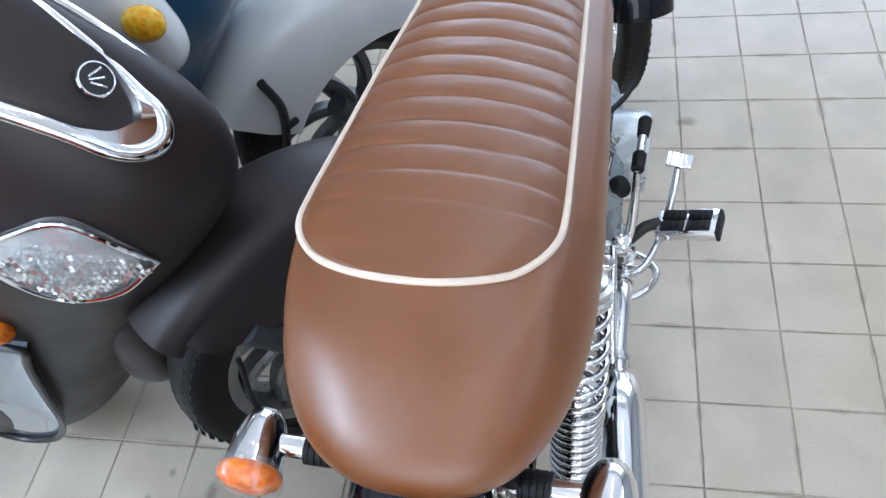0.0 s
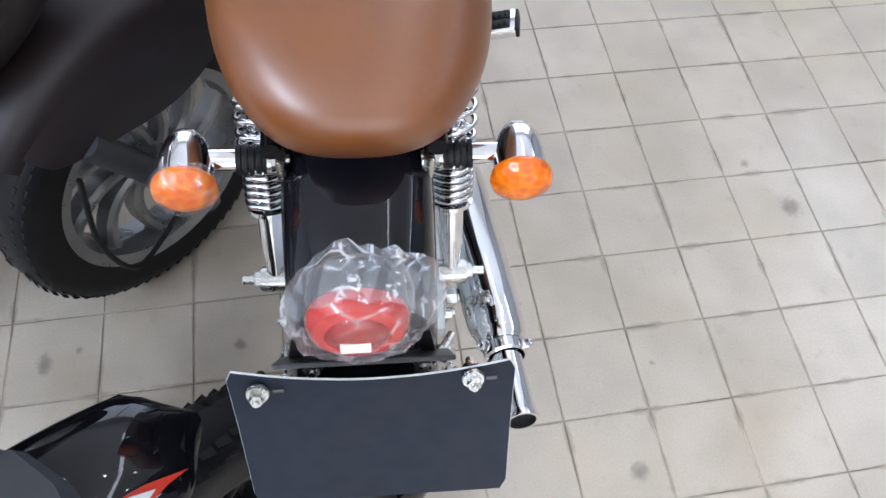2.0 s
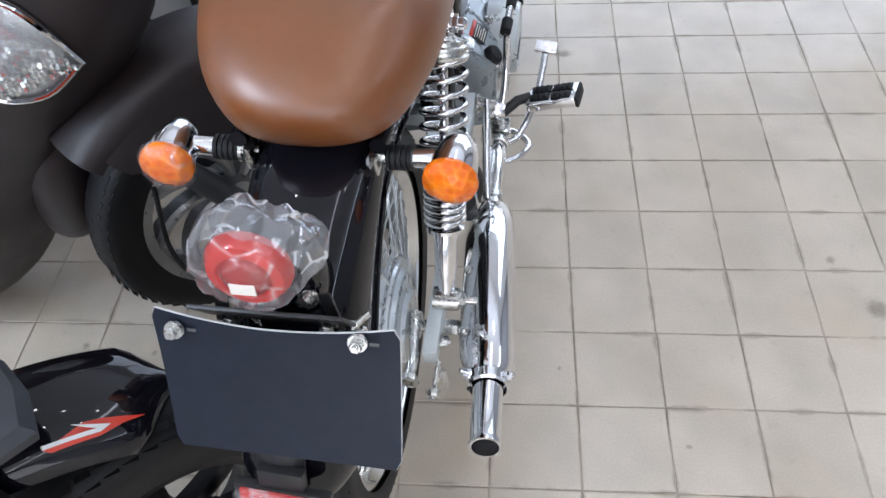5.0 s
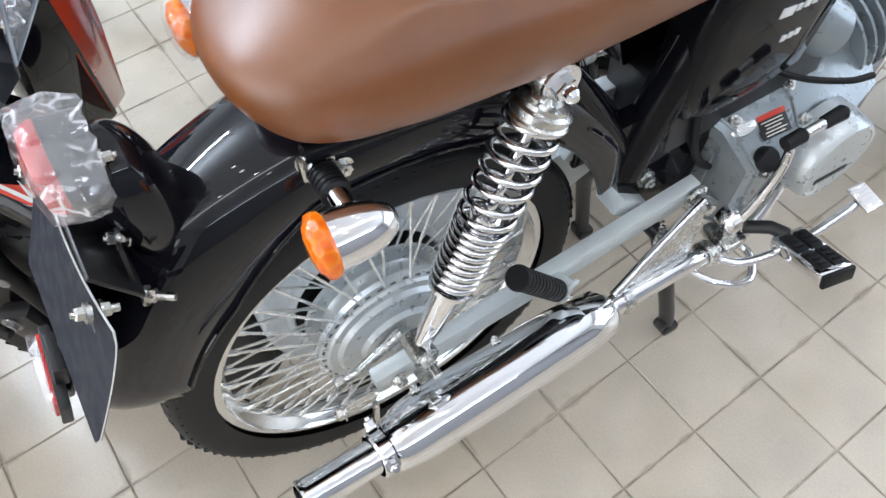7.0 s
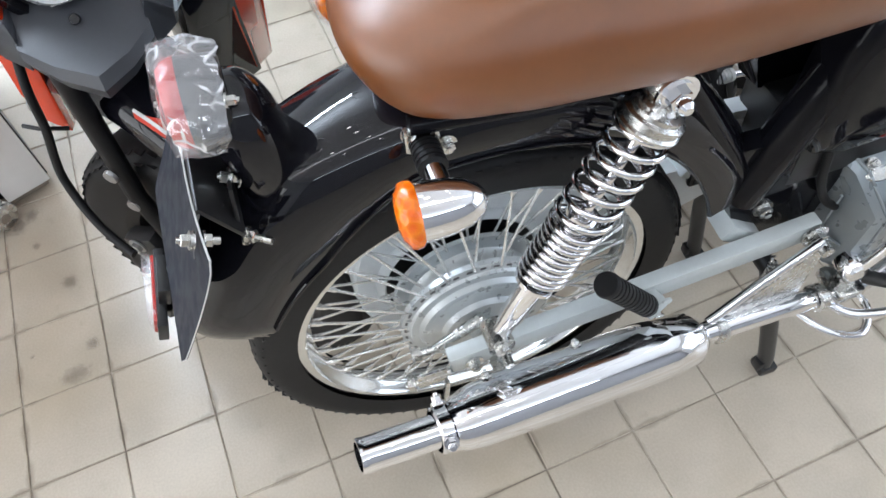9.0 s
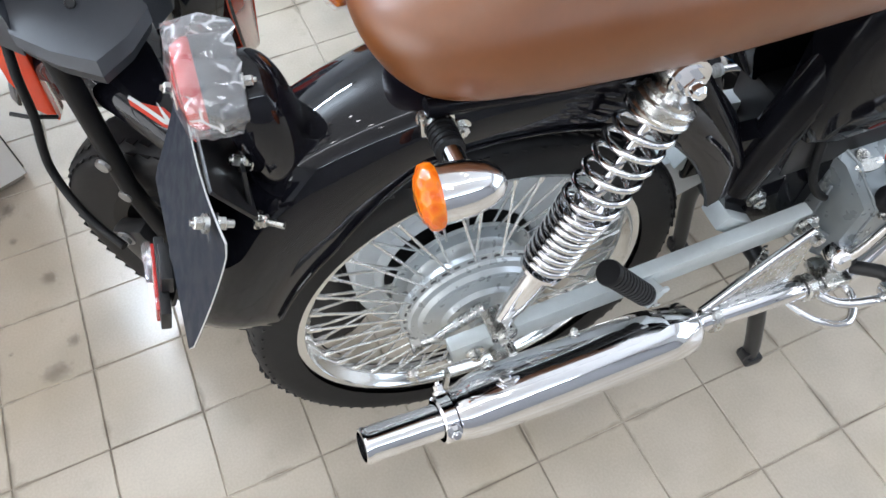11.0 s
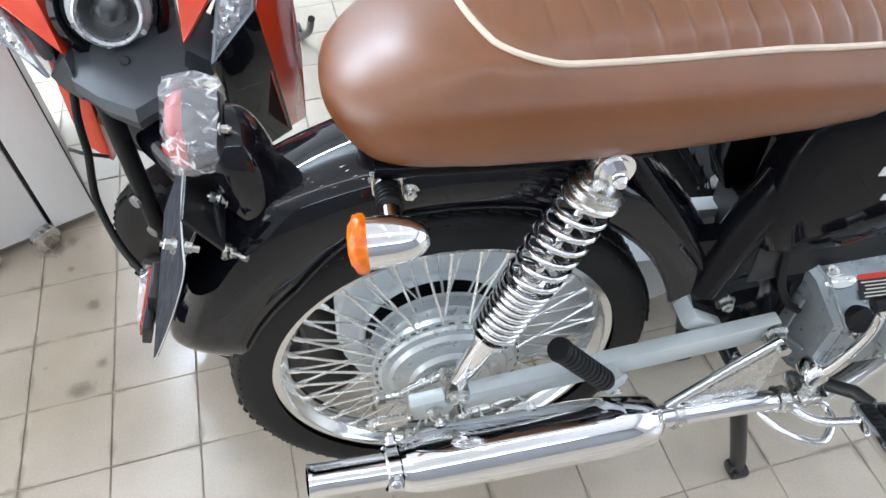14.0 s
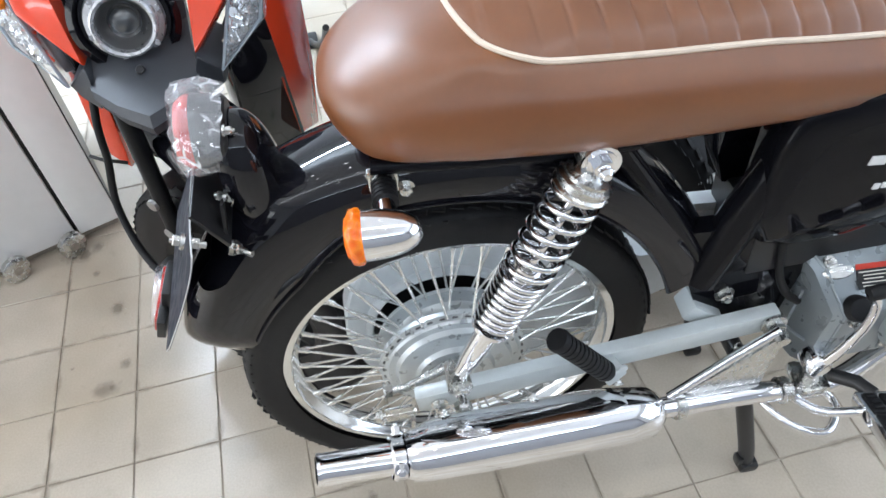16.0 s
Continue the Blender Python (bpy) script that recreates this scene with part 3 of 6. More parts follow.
def build_rear_wheel():
    # hub with brake plate on its right
    bm = B()
    add_lathe(bm, [(0.0, -0.062), (0.030, -0.062), (0.032, -0.026), (0.060, -0.025), (0.066, -0.019), (0.097, -0.017), (0.097, -0.011), (0.080, -0.008), (0.076, -0.002), (0.074, 0.008), (0.078, 0.018),
                   (0.100, 0.022), (0.100, 0.029), (0.091, 0.032), (0.089, 0.036), (0.080, 0.037), (0.076, 0.043), (0.054, 0.047), (0.050, 0.053), (0.022, 0.055), (0.019, 0.066), (0, 0.066)], AXLE, (1, 0, 0), 48)
    wheel = part("rear_wheel", bm, HUB, bike, "silver drum hub with wire spokes and chrome rim", angle=30)
    bm = B()
    lip = 0.228
    prof = [(lip - 0.012, 0.0235), (lip, 0.0245), (lip + 0.001, 0.0215), (lip - 0.008, 0.0195), (lip - 0.011, 0.016), (lip - 0.017, 0.012), (lip - 0.0205, 0.0), (lip - 0.017, -0.012),
            (lip - 0.011, -0.016), (lip - 0.008, -0.0195), (lip + 0.001, -0.0215), (lip, -0.0245), (lip - 0.012, -0.0235), (lip - 0.015, -0.017), (lip - 0.021, -0.012), (lip - 0.0245, 0.0), (lip - 0.021, 0.012), (lip - 0.015, 0.017), (lip - 0.012, 0.0235)]
    add_lathe(bm, prof, AXLE, (1, 0, 0), 96)
    part("rim", bm, RIM, wheel, "chrome rim", angle=50)
    build_tyre("tyre", wheel, AXLE, (1, 0, 0), 0.277, 0.226, 0.040)
    # spokes: four kinds, eighteen of each
    kinds = {}
    for side in (-1, 1):
        for lean in (-1, 1):
            bm = B()
            hx = 0.0265 if side > 0 else -0.0135
            a0 = lean * radians(4.0)
            p = AXLE + Vector((hx + 0.004 * lean * side, 0.094 * math.sin(a0), 0.094 * math.cos(a0)))
            q = AXLE + Vector((side * 0.006, 0, 0.209))
            add_tube(bm, [p, q], 0.0019, 6)
            d = (q - p).normalized()
            add_tube(bm, [q - d * 0.017, q - d * 0.0155, q - d * 0.004, q + d * 0.002], [0.0026, 0.0033, 0.0034, 0.0045], 6)
            kinds[side, lean] = bm
    for (side, lean), bm in kinds.items():
        ob = None
        for k in range(18):
            turn = 20 * k + (0 if lean > 0 else 10) + (5 if side > 0 else 0)
            m = Matrix.Translation(AXLE) @ Matrix.Rotation(radians(turn), 4, "X") @ Matrix.Translation(-AXLE)
            ob = part("spoke", bm, SPOKE, wheel, m=m) if ob is None else share(ob, m)
    # drum plate details
    bm = B()
    for k in range(18):
        for side in (0, 1):
            t = 2 * math.pi * (k + 0.5 * side) / 18
            for dt in (-0.07, 0.07):
                p = AXLE + Vector((0.0295, 0.094 * math.sin(t + dt), 0.094 * math.cos(t + dt)))
                add_lathe(bm, [(0, 0.0), (0.0030, 0), (0.0026, 0.0014), (0, 0.0018)], p, (1, 0, 0), 8)
    tagged(part("spoke_head", bm, DARK_ALLOY, wheel), kind="stuff")
    bm = B()
    add_lathe(bm, [(0.069, 0.0420), (0.072, 0.0450), (0.066, 0.0460)], AXLE, (1, 0, 0), 48)
    for t in (0.4, 2.1, 3.9, 5.3):
        m = Matrix.Rotation(t, 4, "X")
        add_box(bm, AXLE + m @ Vector((0.049, 0, 0.038)), (0.006, 0.007, 0.026), m.to_3x3(), 0.002)
    part("brake_plate_rib", bm, HUB, wheel)
    # far side: dark sprocket in the mouth of the chain case
    bm = B()
    add_lathe(bm, [(0.030, -0.036), (0.100, -0.036), (0.102, -0.038), (0.102, -0.041), (0.030, -0.041), (0.030, -0.036)], AXLE, (1, 0, 0), 48)
    part("sprocket", bm, INK, wheel, "dark rear sprocket")
    # axle hardware
    bm = B()
    add_lathe(bm, [(0, 0), (0.012, 0), (0.012, 0.020), (0.008, 0.022), (0.0075, 0.036), (0, 0.037)], AXLE + Vector((0.098, 0, 0)), (1, 0, 0), 6)
    add_lathe(bm, [(0, 0), (0.0085, 0), (0.0085, 0.05), (0, 0.05)], AXLE + Vector((0.055, 0, 0)), (1, 0, 0), 16)
    part("axle_nut", bm, STEEL, wheel)
    bm = B()
    add_tube(bm, [AXLE + Vector((0.062, -0.004, 0.04)), AXLE + Vector((0.066, -0.05, 0.022)), AXLE + Vector((0.068, -0.075, 0.012))], [0.008, 0.006, 0.005], 10)
    add_tube(bm, [AXLE + Vector((0.068, -0.098, 0.014)), AXLE + Vector((0.068, -0.052, 0.014))], 0.0055, 8)
    add_hex(bm, AXLE + Vector((0.068, -0.098, 0.014)), (0, 1, 0), 0.0085, 0.012)
    part("brake_arm", bm, STEEL, wheel)


build_rear_wheel()


def fender_rows(profile, a0, a1, steps, c=AXLE):
    """Sweep a cross profile of (x, radius) round the axle from angle a0 to a1; 90 is up, 180 is behind."""
    rows = []
    for k in range(steps + 1):
        a = radians(a0 + (a1 - a0) * k / steps)
        rows.append([c + Vector((x, math.cos(a) * r, math.sin(a) * r)) for x, r in profile(a0 + (a1 - a0) * k / steps)])
    return rows


FENDER_EDGE = [(20, 0.292), (60, 0.322), (100, 0.335), (122, 0.292), (156, 0.268)]


def rear_fender_profile(deg):
    crest = lerp([(20, 0.366), (50, 0.376), (80, 0.388), (115, 0.391), (155, 0.350)], deg)
    deep = crest - lerp(FENDER_EDGE, deg)
    cut = max(0.0, (deg - 144) / 12.6)
    w = 0.066 * math.sqrt(max(0.02, 1 - cut * cut))
    deep *= 1 - 0.6 * cut * cut
    out = []
    for k in range(17):
        t = math.pi * k / 16
        s = math.sin(t) ** 0.62
        out.append((-w * math.copysign(abs(math.cos(t)) ** 0.7, math.cos(t)), crest - deep * (1 - s)))
    inner = [(x * 0.955, r - 0.003) for x, r in out[::-1]]
    return out + inner


def build_rear_fender():
    bm = B()
    add_loft(bm, fender_rows(rear_fender_profile, 22, 156.5, 60))
    fender = part("rear_fender", bm, BLACK, bike, "glossy black rear fender", angle=50)
    for s in (-1, 1):
        bm = B()
        rows = fender_rows(lambda d: [(s * 0.066 + 0.0022 * math.cos(q), lerp(FENDER_EDGE, d) + 0.0022 * math.sin(q)) for q in [k * math.pi / 4 for k in range(8)]], 50, 144, 50)
        add_loft(bm, rows)
        part("fender_bead", bm, BLACK, fender)
    for p, n, r, h in (((0.062, -0.03, 0.683), (1, 0, 0.1), 0.0065, 0.008), ((0.058, -0.058, 0.700), (1, -0.3, 0.3), 0.0055, 0.007), ((0.024, -0.200, 0.676), (0, -0.9, 0.45), 0.0085, 0.006), ((-0.062, -0.03, 0.683), (-1, 0, 0.1), 0.0065, 0.008)):
        bm = B()
        add_hex(bm, p, n, r, h)
        part("fender_bolt", bm, STEEL, fender)
    # subframe rails beside the fender, under the seat
    for s in (-1, 1):
        bm = B()
        add_tube(bm, smooth_line([(s * 0.068, -0.060, 0.722), (s * 0.070, 0.02, 0.712), (s * 0.072, 0.12, 0.702), (s * 0.066, 0.20, 0.694)]), 0.0085, 12)
        add_box(bm, (s * 0.078, 0.149, 0.704), (0.020, 0.034, 0.030), None, 0.006)
        part("frame_rail", bm, DIM_BLACK, bike)
    # dome that carries the tail lamp
    bm = blob((0, -0.178, 0.680), (0.043, 0.031, 0.076), 32, 20, 2.4, lambda p: Vector((p.x, p.y - 0.10 * p.z, p.z)))
    part("lamp_bracket", bm, BLACK, bike, "rounded glossy black lamp bracket", angle=60)


build_rear_fender()


def bullet(side):
    c = Vector((side * 0.1375, -0.078, 0.704))
    ax = Vector((0.06 * side, 1, -0.02))
    bm = B()
    add_lathe(bm, [(0, 0.056), (0.007, 0.0545), (0.013, 0.050), (0.0185, 0.040), (0.0218, 0.026), (0.0230, 0.012), (0.0230, 0.0), (0.021, -0.001), (0, -0.001)], c, ax, 32)
    ind = part("indicator", bm, CHROME, bike, "chrome bullet indicator with orange lens", angle=45)
    bm = B()
    add_lathe(bm, [(0.0232, 0.003), (0.0258, 0.001), (0.0264, -0.003), (0.0250, -0.0080), (0.0190, -0.0110), (0.0185, -0.0122), (0.011, -0.0140), (0, -0.0145)], c, ax, 32)
    part("lens", bm, ORANGE, ind, "orange ribbed lens", angle=60)
    if side < 0:
        bm = blob(c - ax.normalized() * 0.003, (0.0262, 0.0165, 0.0262), 30, 18, 2.6, lambda p: p * (1 + 0.07 * noise.noise(p * 120 + Vector((side * 3, 0, 0))) + 0.04 * noise.noise(p * 330)))
        part("wrapping_film", bm, THIN_FILM, ind, "clear crumpled film over the lens", angle=14)
    bm = B()
    p, q = c + Vector((-side * 0.017, 0.026, -0.001)), Vector((side * 0.066, -0.050, 0.699))
    d = (q - p)
    add_tube(bm, [p, p + d * 0.42], 0.0095, 16)
    part("stem", bm, CHROME, ind, "chrome stem")
    bm = B()
    prof = [(0, 0.40)]
    for k in range(4):
        prof += [(0.0125, 0.40 + 0.10 * k), (0.0125, 0.47 + 0.10 * k), (0.0105, 0.475 + 0.10 * k), (0.0105, 0.495 + 0.10 * k)]
    prof += [(0.0125, 0.80), (0.0125, 0.84), (0, 0.84)]
    L = d.length
    add_lathe(bm, [(r, h * L) for r, h in prof], p, d, 20)
    part("grommet", bm, RUBBER, ind, "ribbed black rubber mount")
    bm = B()
    add_hex(bm, p + d * 0.86, d, 0.009, 0.014)
    add_box(bm, q + Vector((-side * 0.004, 0, 0)), (0.008, 0.030, 0.026), None, 0.003)
    part("stem_nut", bm, STEEL, ind)


bullet(1)
bullet(-1)


def build_tail():
    c = Vector((-0.001, -0.218, 0.742))
    ax = Vector((0, -1, 0.10)).normalized()
    bm = B()
    add_lathe(bm, [(0, -0.032), (0.030, -0.032), (0.034, -0.028), (0.0355, -0.010), (0.0365, 0.0), (0, 0.0)], c, ax, 40)
    lamp = part("tail_light", bm, SATIN, bike, "round red tail light in crumpled clear wrapping film", angle=40)
    bm = B()
    add_lathe(bm, [(0.0355, -0.002), (0.0365, 0.003), (0.0352, 0.009), (0.031, 0.0145), (0.023, 0.0165), (0.0215, 0.0145), (0, 0.0145)], c, ax, 40)
    part("lens", bm, RED_LENS, lamp, "red lens", angle=35)
    bm = B()
    add_lathe(bm, [(0.0212, 0.0148), (0.0195, 0.0170), (0.012, 0.0195), (0, 0.0205)], c, ax, 32)
    part("lens_core", bm, RED_DARK, lamp)
    bm = B()
    add_box(bm, c + ax * 0.0212 + Vector((-0.002, 0, -0.009)), (0.021, 0.0012, 0.0115), Euler((radians(-8), 0, 0)).to_matrix(), 0.0004)
    part("sticker", bm, PAPER, lamp, "small cream paper sticker")
    bm = B()
    add_lathe(bm, [(0, 0), (0.0088, 0), (0.0088, 0.0016), (0, 0.0016)], (0.031, -0.207, 0.682), (0, -0.85, 0.52), 20)
    add_hex(bm, Vector((0.031, -0.207, 0.682)) + Vector((0, -0.85, 0.52)) * 0.0016, (0, -0.85, 0.52), 0.0052, 0.007)
    part("lamp_bolt", bm, STEEL, lamp, "zinc bolt with broad washer")
    # mounting studs
    for x, z in ((0.027, 0.014), (0.027, -0.020)):
        bm = B()
        add_hex(bm, (x, -0.186, 0.744 + z), (0.2, 1, 0), 0.0042, 0.008)
        part("stud", bm, STEEL, lamp)
    # crumpled film: a bag drawn over the face, loose above and on both sides, tight below
    rng = random.Random(4)
    u = Vector((1, 0, 0))
    v = (Vector((0, 0, 1)) - ax * ax.z).normalized()
    N = 34
    WIDE = [(0, 0.057), (22, 0.062), (45, 0.053), (68, 0.051), (90, 0.056), (112, 0.059), (140, 0.049), (165, 0.050), (188, 0.047), (212, 0.041), (240, 0.0390), (270, 0.0405), (300, 0.0395), (335, 0.043), (360, 0.057)]
    BACK = [(0, -0.026), (45, -0.030), (90, -0.033), (135, -0.028), (165, -0.016), (195, -0.006), (225, 0.001), (270, 0.000), (300, 0.000), (330, -0.012), (360, -0.026)]
    shape = [(0.0, 0.0), (0.42, 0.0), (0.78, 0.0), (0.97, 0.06), (1.0, 0.30), (1.0, 0.62), (0.96, 1.0)]
    rows = []
    for j, (grow, deep) in enumerate(shape):
        row = []
        for k in range(N):
            t = 2 * math.pi * (k + 0.5 * (j % 2)) / N
            deg = math.degrees(t) % 360
            wide, back = lerp(WIDE, deg), lerp(BACK, deg)
            tight = 0.0375
            r = 0.002 + grow * (tight if j < 3 else tight + (wide - tight) * min(1.0, 0.45 + 0.28 * (j - 3)))
            over = max(0.0, math.sin(t)) ** 2
            if j > 3:
                r *= 1 - 0.085 * over * (j - 3)
            h = 0.0220 - 0.004 * grow * (j > 1) + (back - 0.0180) * deep
            if j > 2:
                r += rng.uniform(-1, 1) * 0.0022
                h += rng.uniform(-1, 1) * 0.0030
            row.append(c + ax * h + (u * math.cos(t) + v * math.sin(t)) * r)
        rows.append(row)
    bm = B()
    add_loft(bm, rows[:4], caps=False)
    front = part("wrapping_film", bm, THIN_FILM, lamp, "clear plastic film drawn tight", angle=12)
    bm = B()
    add_loft(bm, rows[3:], caps=False)
    bmesh.ops.triangulate(bm, faces=bm.faces[:])
    part("film_hem", bm, FILM, front, "crumpled loose hem of plastic film", angle=10)


build_tail()


def build_plate():
    # bent sheet: (across, down) with a sag along its top
    def sheet(s, t):
        x = -0.100 + 0.2155 * s
        z = 0.692 - 0.127 * t
        y = -0.2335 - 0.066 * t ** 1.15
        sag = 4 * s * (1 - s)
        z -= 0.004 * sag * (1 - t) + 0.004 * (1 - t) * min(1.0, s / 0.45)
        y -= 0.008 * sag * (1 - t)
        z -= 0.002 * (1 - t)
        z -= 0.006 * s * t
        x += 0.004 * t * (1 - s) * 2
        k = max(0.0, (abs(t - 0.5) - 0.42) / 0.08)
        x += (0.008 - x) * 0.045 * k * k  # clipped corners
        return Vector((x, y, z))
    bm = B()
    n, m = 24, 14
    out = Vector((0, -0.89, 0.46)).normalized() * 0.0012
    front = [[bm.verts.new(sheet(i / n, j / m) + out) for i in range(n + 1)] for j in range(m + 1)]
    back = [[bm.verts.new(sheet(i / n, j / m) - out) for i in range(n + 1)] for j in range(m + 1)]
    for j in range(m):
        for i in range(n):
            bm.faces.new((front[j][i], front[j][i + 1], front[j + 1][i + 1], front[j + 1][i]))
            bm.faces.new((back[j][i], back[j + 1][i], back[j + 1][i + 1], back[j][i + 1]))
    plate = part("plate_holder", bm, PLATE, bike, "dark grey sheet plate holder with bare cut edges", fix=False)
    bm = B()
    rim = [sheet(i / n, 0) for i in range(n + 1)] + [sheet(1, j / m) for j in range(1, m + 1)] + [sheet(1 - i / n, 1) for i in range(1, n + 1)] + [sheet(0, 1 - j / m) for j in range(1, m)]
    add_tube(bm, rim[:n + m + 1], [0.0010] * (n + 1) + [0.0007] * m, 5)
    add_tube(bm, rim[2 * n + m:] + rim[:1], 0.0006, 5)
    part("sheet_edge", bm, PLATE_EDGE, plate, "pale bare edge of the sheet")
    for x, lift in ((-0.077, 0.003), (0.082, 0.006)):
        bm = B()
        nrm = Vector((0, -0.89, 0.46))
        p = Vector((x, -0.2455 + lift * 0.5, 0.6735 + lift)) + nrm * 0.0016
        add_lathe(bm, [(0, 0), (0.0084, 0), (0.0084, 0.0018), (0, 0.0018)], p, nrm, 20)
        add_hex(bm, p + nrm * 0.0018, nrm, 0.0056, 0.009)
        q = p - nrm * 0.006
        add_hex(bm, q, -nrm, 0.0058, 0.008)
        add_tube(bm, [q, q - nrm * 0.014], 0.0034, 8)
        part("plate_bolt", bm, STEEL, plate, "zinc bolt, washer and nut")
    nrm = Vector((0, -0.89, 0.46))
    for x, z in ((-0.062, 0.6775), (0.096, 0.6800)):
        bm = B()
        add_box(bm, Vector((x, -0.2445, z)) + nrm * 0.0012, (0.008, 0.0010, 0.0030), Euler((radians(-27), 0, 0)).to_matrix(), 0.0004)
        part("slot", bm, DARK_ALLOY, plate, "bare cut slot beside the bolt")
    # bracket behind
    bm = B()
    add_box(bm, (0.002, -0.222, 0.674), (0.134, 0.004, 0.054), Euler((radians(28), 0, 0)).to_matrix(), 0.0015)
    for s in (-1, 1):
        add_box(bm, (s * 0.050, -0.210, 0.668), (0.012, 0.0035, 0.045), Euler((radians(-8), radians(s * -10), 0)).to_matrix(), 0.001)
    bracket = part("plate_bracket", bm, SATIN, bike, "folded black steel bracket")
    for x in (-0.039, 0.048):
        bm = B()
        p = Vector((x, -0.220, 0.662))
        add_hex(bm, p, (0, -0.95, 0.25), 0.0062, 0.009)
        part("bracket_bolt", bm, STEEL, bracket)
        bm = B()
        add_hex(bm, p + Vector((0.012, 0.010, -0.022)), (0.5, 0.8, 0), 0.006, 0.009)
        add_tube(bm, [p + Vector((0.012, 0.010, -0.022)), p + Vector((0.026, 0.030, -0.022))], 0.0034, 8)
        part("bracket_bolt", bm, STEEL, bracket)
    # rubber flap and reflector below
    bm = B()
    rows = []
    for k in range(9):
        t = k / 8
        z, y, w = 0.60 - 0.100 * t, -0.272 - 0.050 * t, 0.024 - 0.002 * t
        rows.append([Vector(p) for p in ((-w, y, z), (-w * 0.6, y - 0.006, z), (0, y - 0.008, z), (w * 0.6, y - 0.006, z), (w, y, z), (w, y + 0.004, z), (0, y - 0.004, z), (-w, y + 0.004, z))])
    add_loft(bm, rows)
    flap = part("mud_flap", bm, SATIN, bike, "black plastic mud flap with red reflector")
    rot = Euler((radians(-18), 0, radians(-3))).to_matrix()
    bm = B()
    add_box(bm, (0.004, -0.322, 0.520), (0.094, 0.010, 0.027), rot, 0.002)
    add_box(bm, (0.004, -0.312, 0.540), (0.044, 0.012, 0.024), rot, 0.002)
    part("reflector_base", bm, SATIN, flap)
    bm = B()
    add_box(bm, (0.003, -0.3275, 0.522), (0.080, 0.005, 0.021), rot, 0.002)
    part("reflector", bm, RED_LENS, flap, "oblong red reflector")
    bm = blob((0.002, -0.3285, 0.523), (0.0445, 0.0050, 0.0130), 24, 14, 6.0, lambda p: p + Vector((0.002, 0.002, 0.003)) * noise.noise(p * 90))
    part("reflector_film", bm, THIN_FILM, flap, "clear film over the reflector", angle=20)


build_plate()


def build_shock(side):
    lo, hi = Vector((side * 0.106, -0.003, 0.400)), Vector((side * 0.098, 0.150, 0.711))
    d = hi - lo
    L = d.length
    ax, u, v = frame_of(d)
    bm = B()
    add_lathe(bm, [(0, 0.010), (0.0105, 0.010), (0.0115, 0.03), (0.0135, 0.040), (0.0145, 0.096), (0.0235, 0.098), (0.0240, 0.103), (0.0165, 0.105), (0.0165, 0.20), (0.013, 0.203), (0.0055, 0.205), (0.0055, 0.30), (0, 0.30)], lo, d, 28)
    shock = part("shock_absorber", bm, CHROME, bike, "chrome rear shock absorber with open coil spring")
    bm = B()
    pts = []
    turns_close, turns_wide = 9, 7
    z0, z1, z2 = 0.107, 0.187, 0.312
    total = turns_close + turns_wide
    for k in range(total * 20 + 1):
        w = k / 20
        h = z0 + (z1 - z0) * w / turns_close if w <= turns_close else z1 + (z2 - z1) * (w - turns_close) / turns_wide
        t = 2 * math.pi * w
        r = 0.0232 + 0.0030 * min(1.0, max(0.0, (w - 6) / 4))
        pts.append(lo + ax * h + (u * math.cos(t) + v * math.sin(t)) * r)
    add_tube(bm, pts, 0.0035, 7)
    part("spring", bm, CHROME, shock, "chrome coil spring", angle=80)
    bm = B()
    add_lathe(bm, [(0, 0.309), (0.029, 0.309), (0.030, 0.312), (0.027, 0.314), (0.027, 0.318), (0.0285, 0.319), (0.0285, 0.322), (0.024, 0.324), (0.024, 0.328), (0.0165, 0.330), (0.013, L - 0.012), (0, L - 0.012)], lo, d, 28)
    add_lathe(bm, [(0.0, -0.018 * side), (0.019, -0.018 * side), (0.020, 0.002 * side), (0.018, 0.006 * side), (0, 0.006 * side)], hi, (1, 0, 0), 24)
    part("spring_cap", bm, STEEL, shock)
    bm = B()
    add_lathe(bm, [(0, 0), (0.0195, 0), (0.0195, 0.003), (0, 0.003)], hi + Vector((side * 0.006, 0, 0)), (side, 0, 0), 24)
    add_hex(bm, hi + Vector((side * 0.009, 0, 0)), (side, 0, 0), 0.0105, 0.009)
    add_lathe(bm, [(0, 0), (0.007, 0), (0.0072, 0.006), (0.004, 0.010), (0, 0.0105)], hi + Vector((side * 0.018, 0, 0)), (side, 0, 0), 14)
    part("top_nut", bm, CHROME, shock)
    bm = B()
    add_lathe(bm, [(0, -0.016), (0.0155, -0.016), (0.0155, 0.016), (0, 0.016)], lo, (1, 0, 0), 20)
    add_hex(bm, lo + Vector((side * 0.016, 0, 0)), (side, 0, 0), 0.0095, 0.010)
    add_tube(bm, [lo + Vector((side * 0.02, 0, 0)), lo + Vector((side * 0.040, 0, 0))], 0.0055, 10)
    part("bottom_bolt", bm, STEEL, shock)


build_shock(1)
build_shock(-1)


def bar(bm, p, q, w, h, bevel=0.004, up=(0, 0, 1)):
    """A box bar from p to q."""
    p, q = Vector(p), Vector(q)
    d = (q - p).normalized()
    s = d.cross(Vector(up)).normalized()
    t = s.cross(d)
    m = Matrix((s, d, t)).transposed()
    add_box(bm, (p + q) / 2, (w, (q - p).length, h), m, bevel)


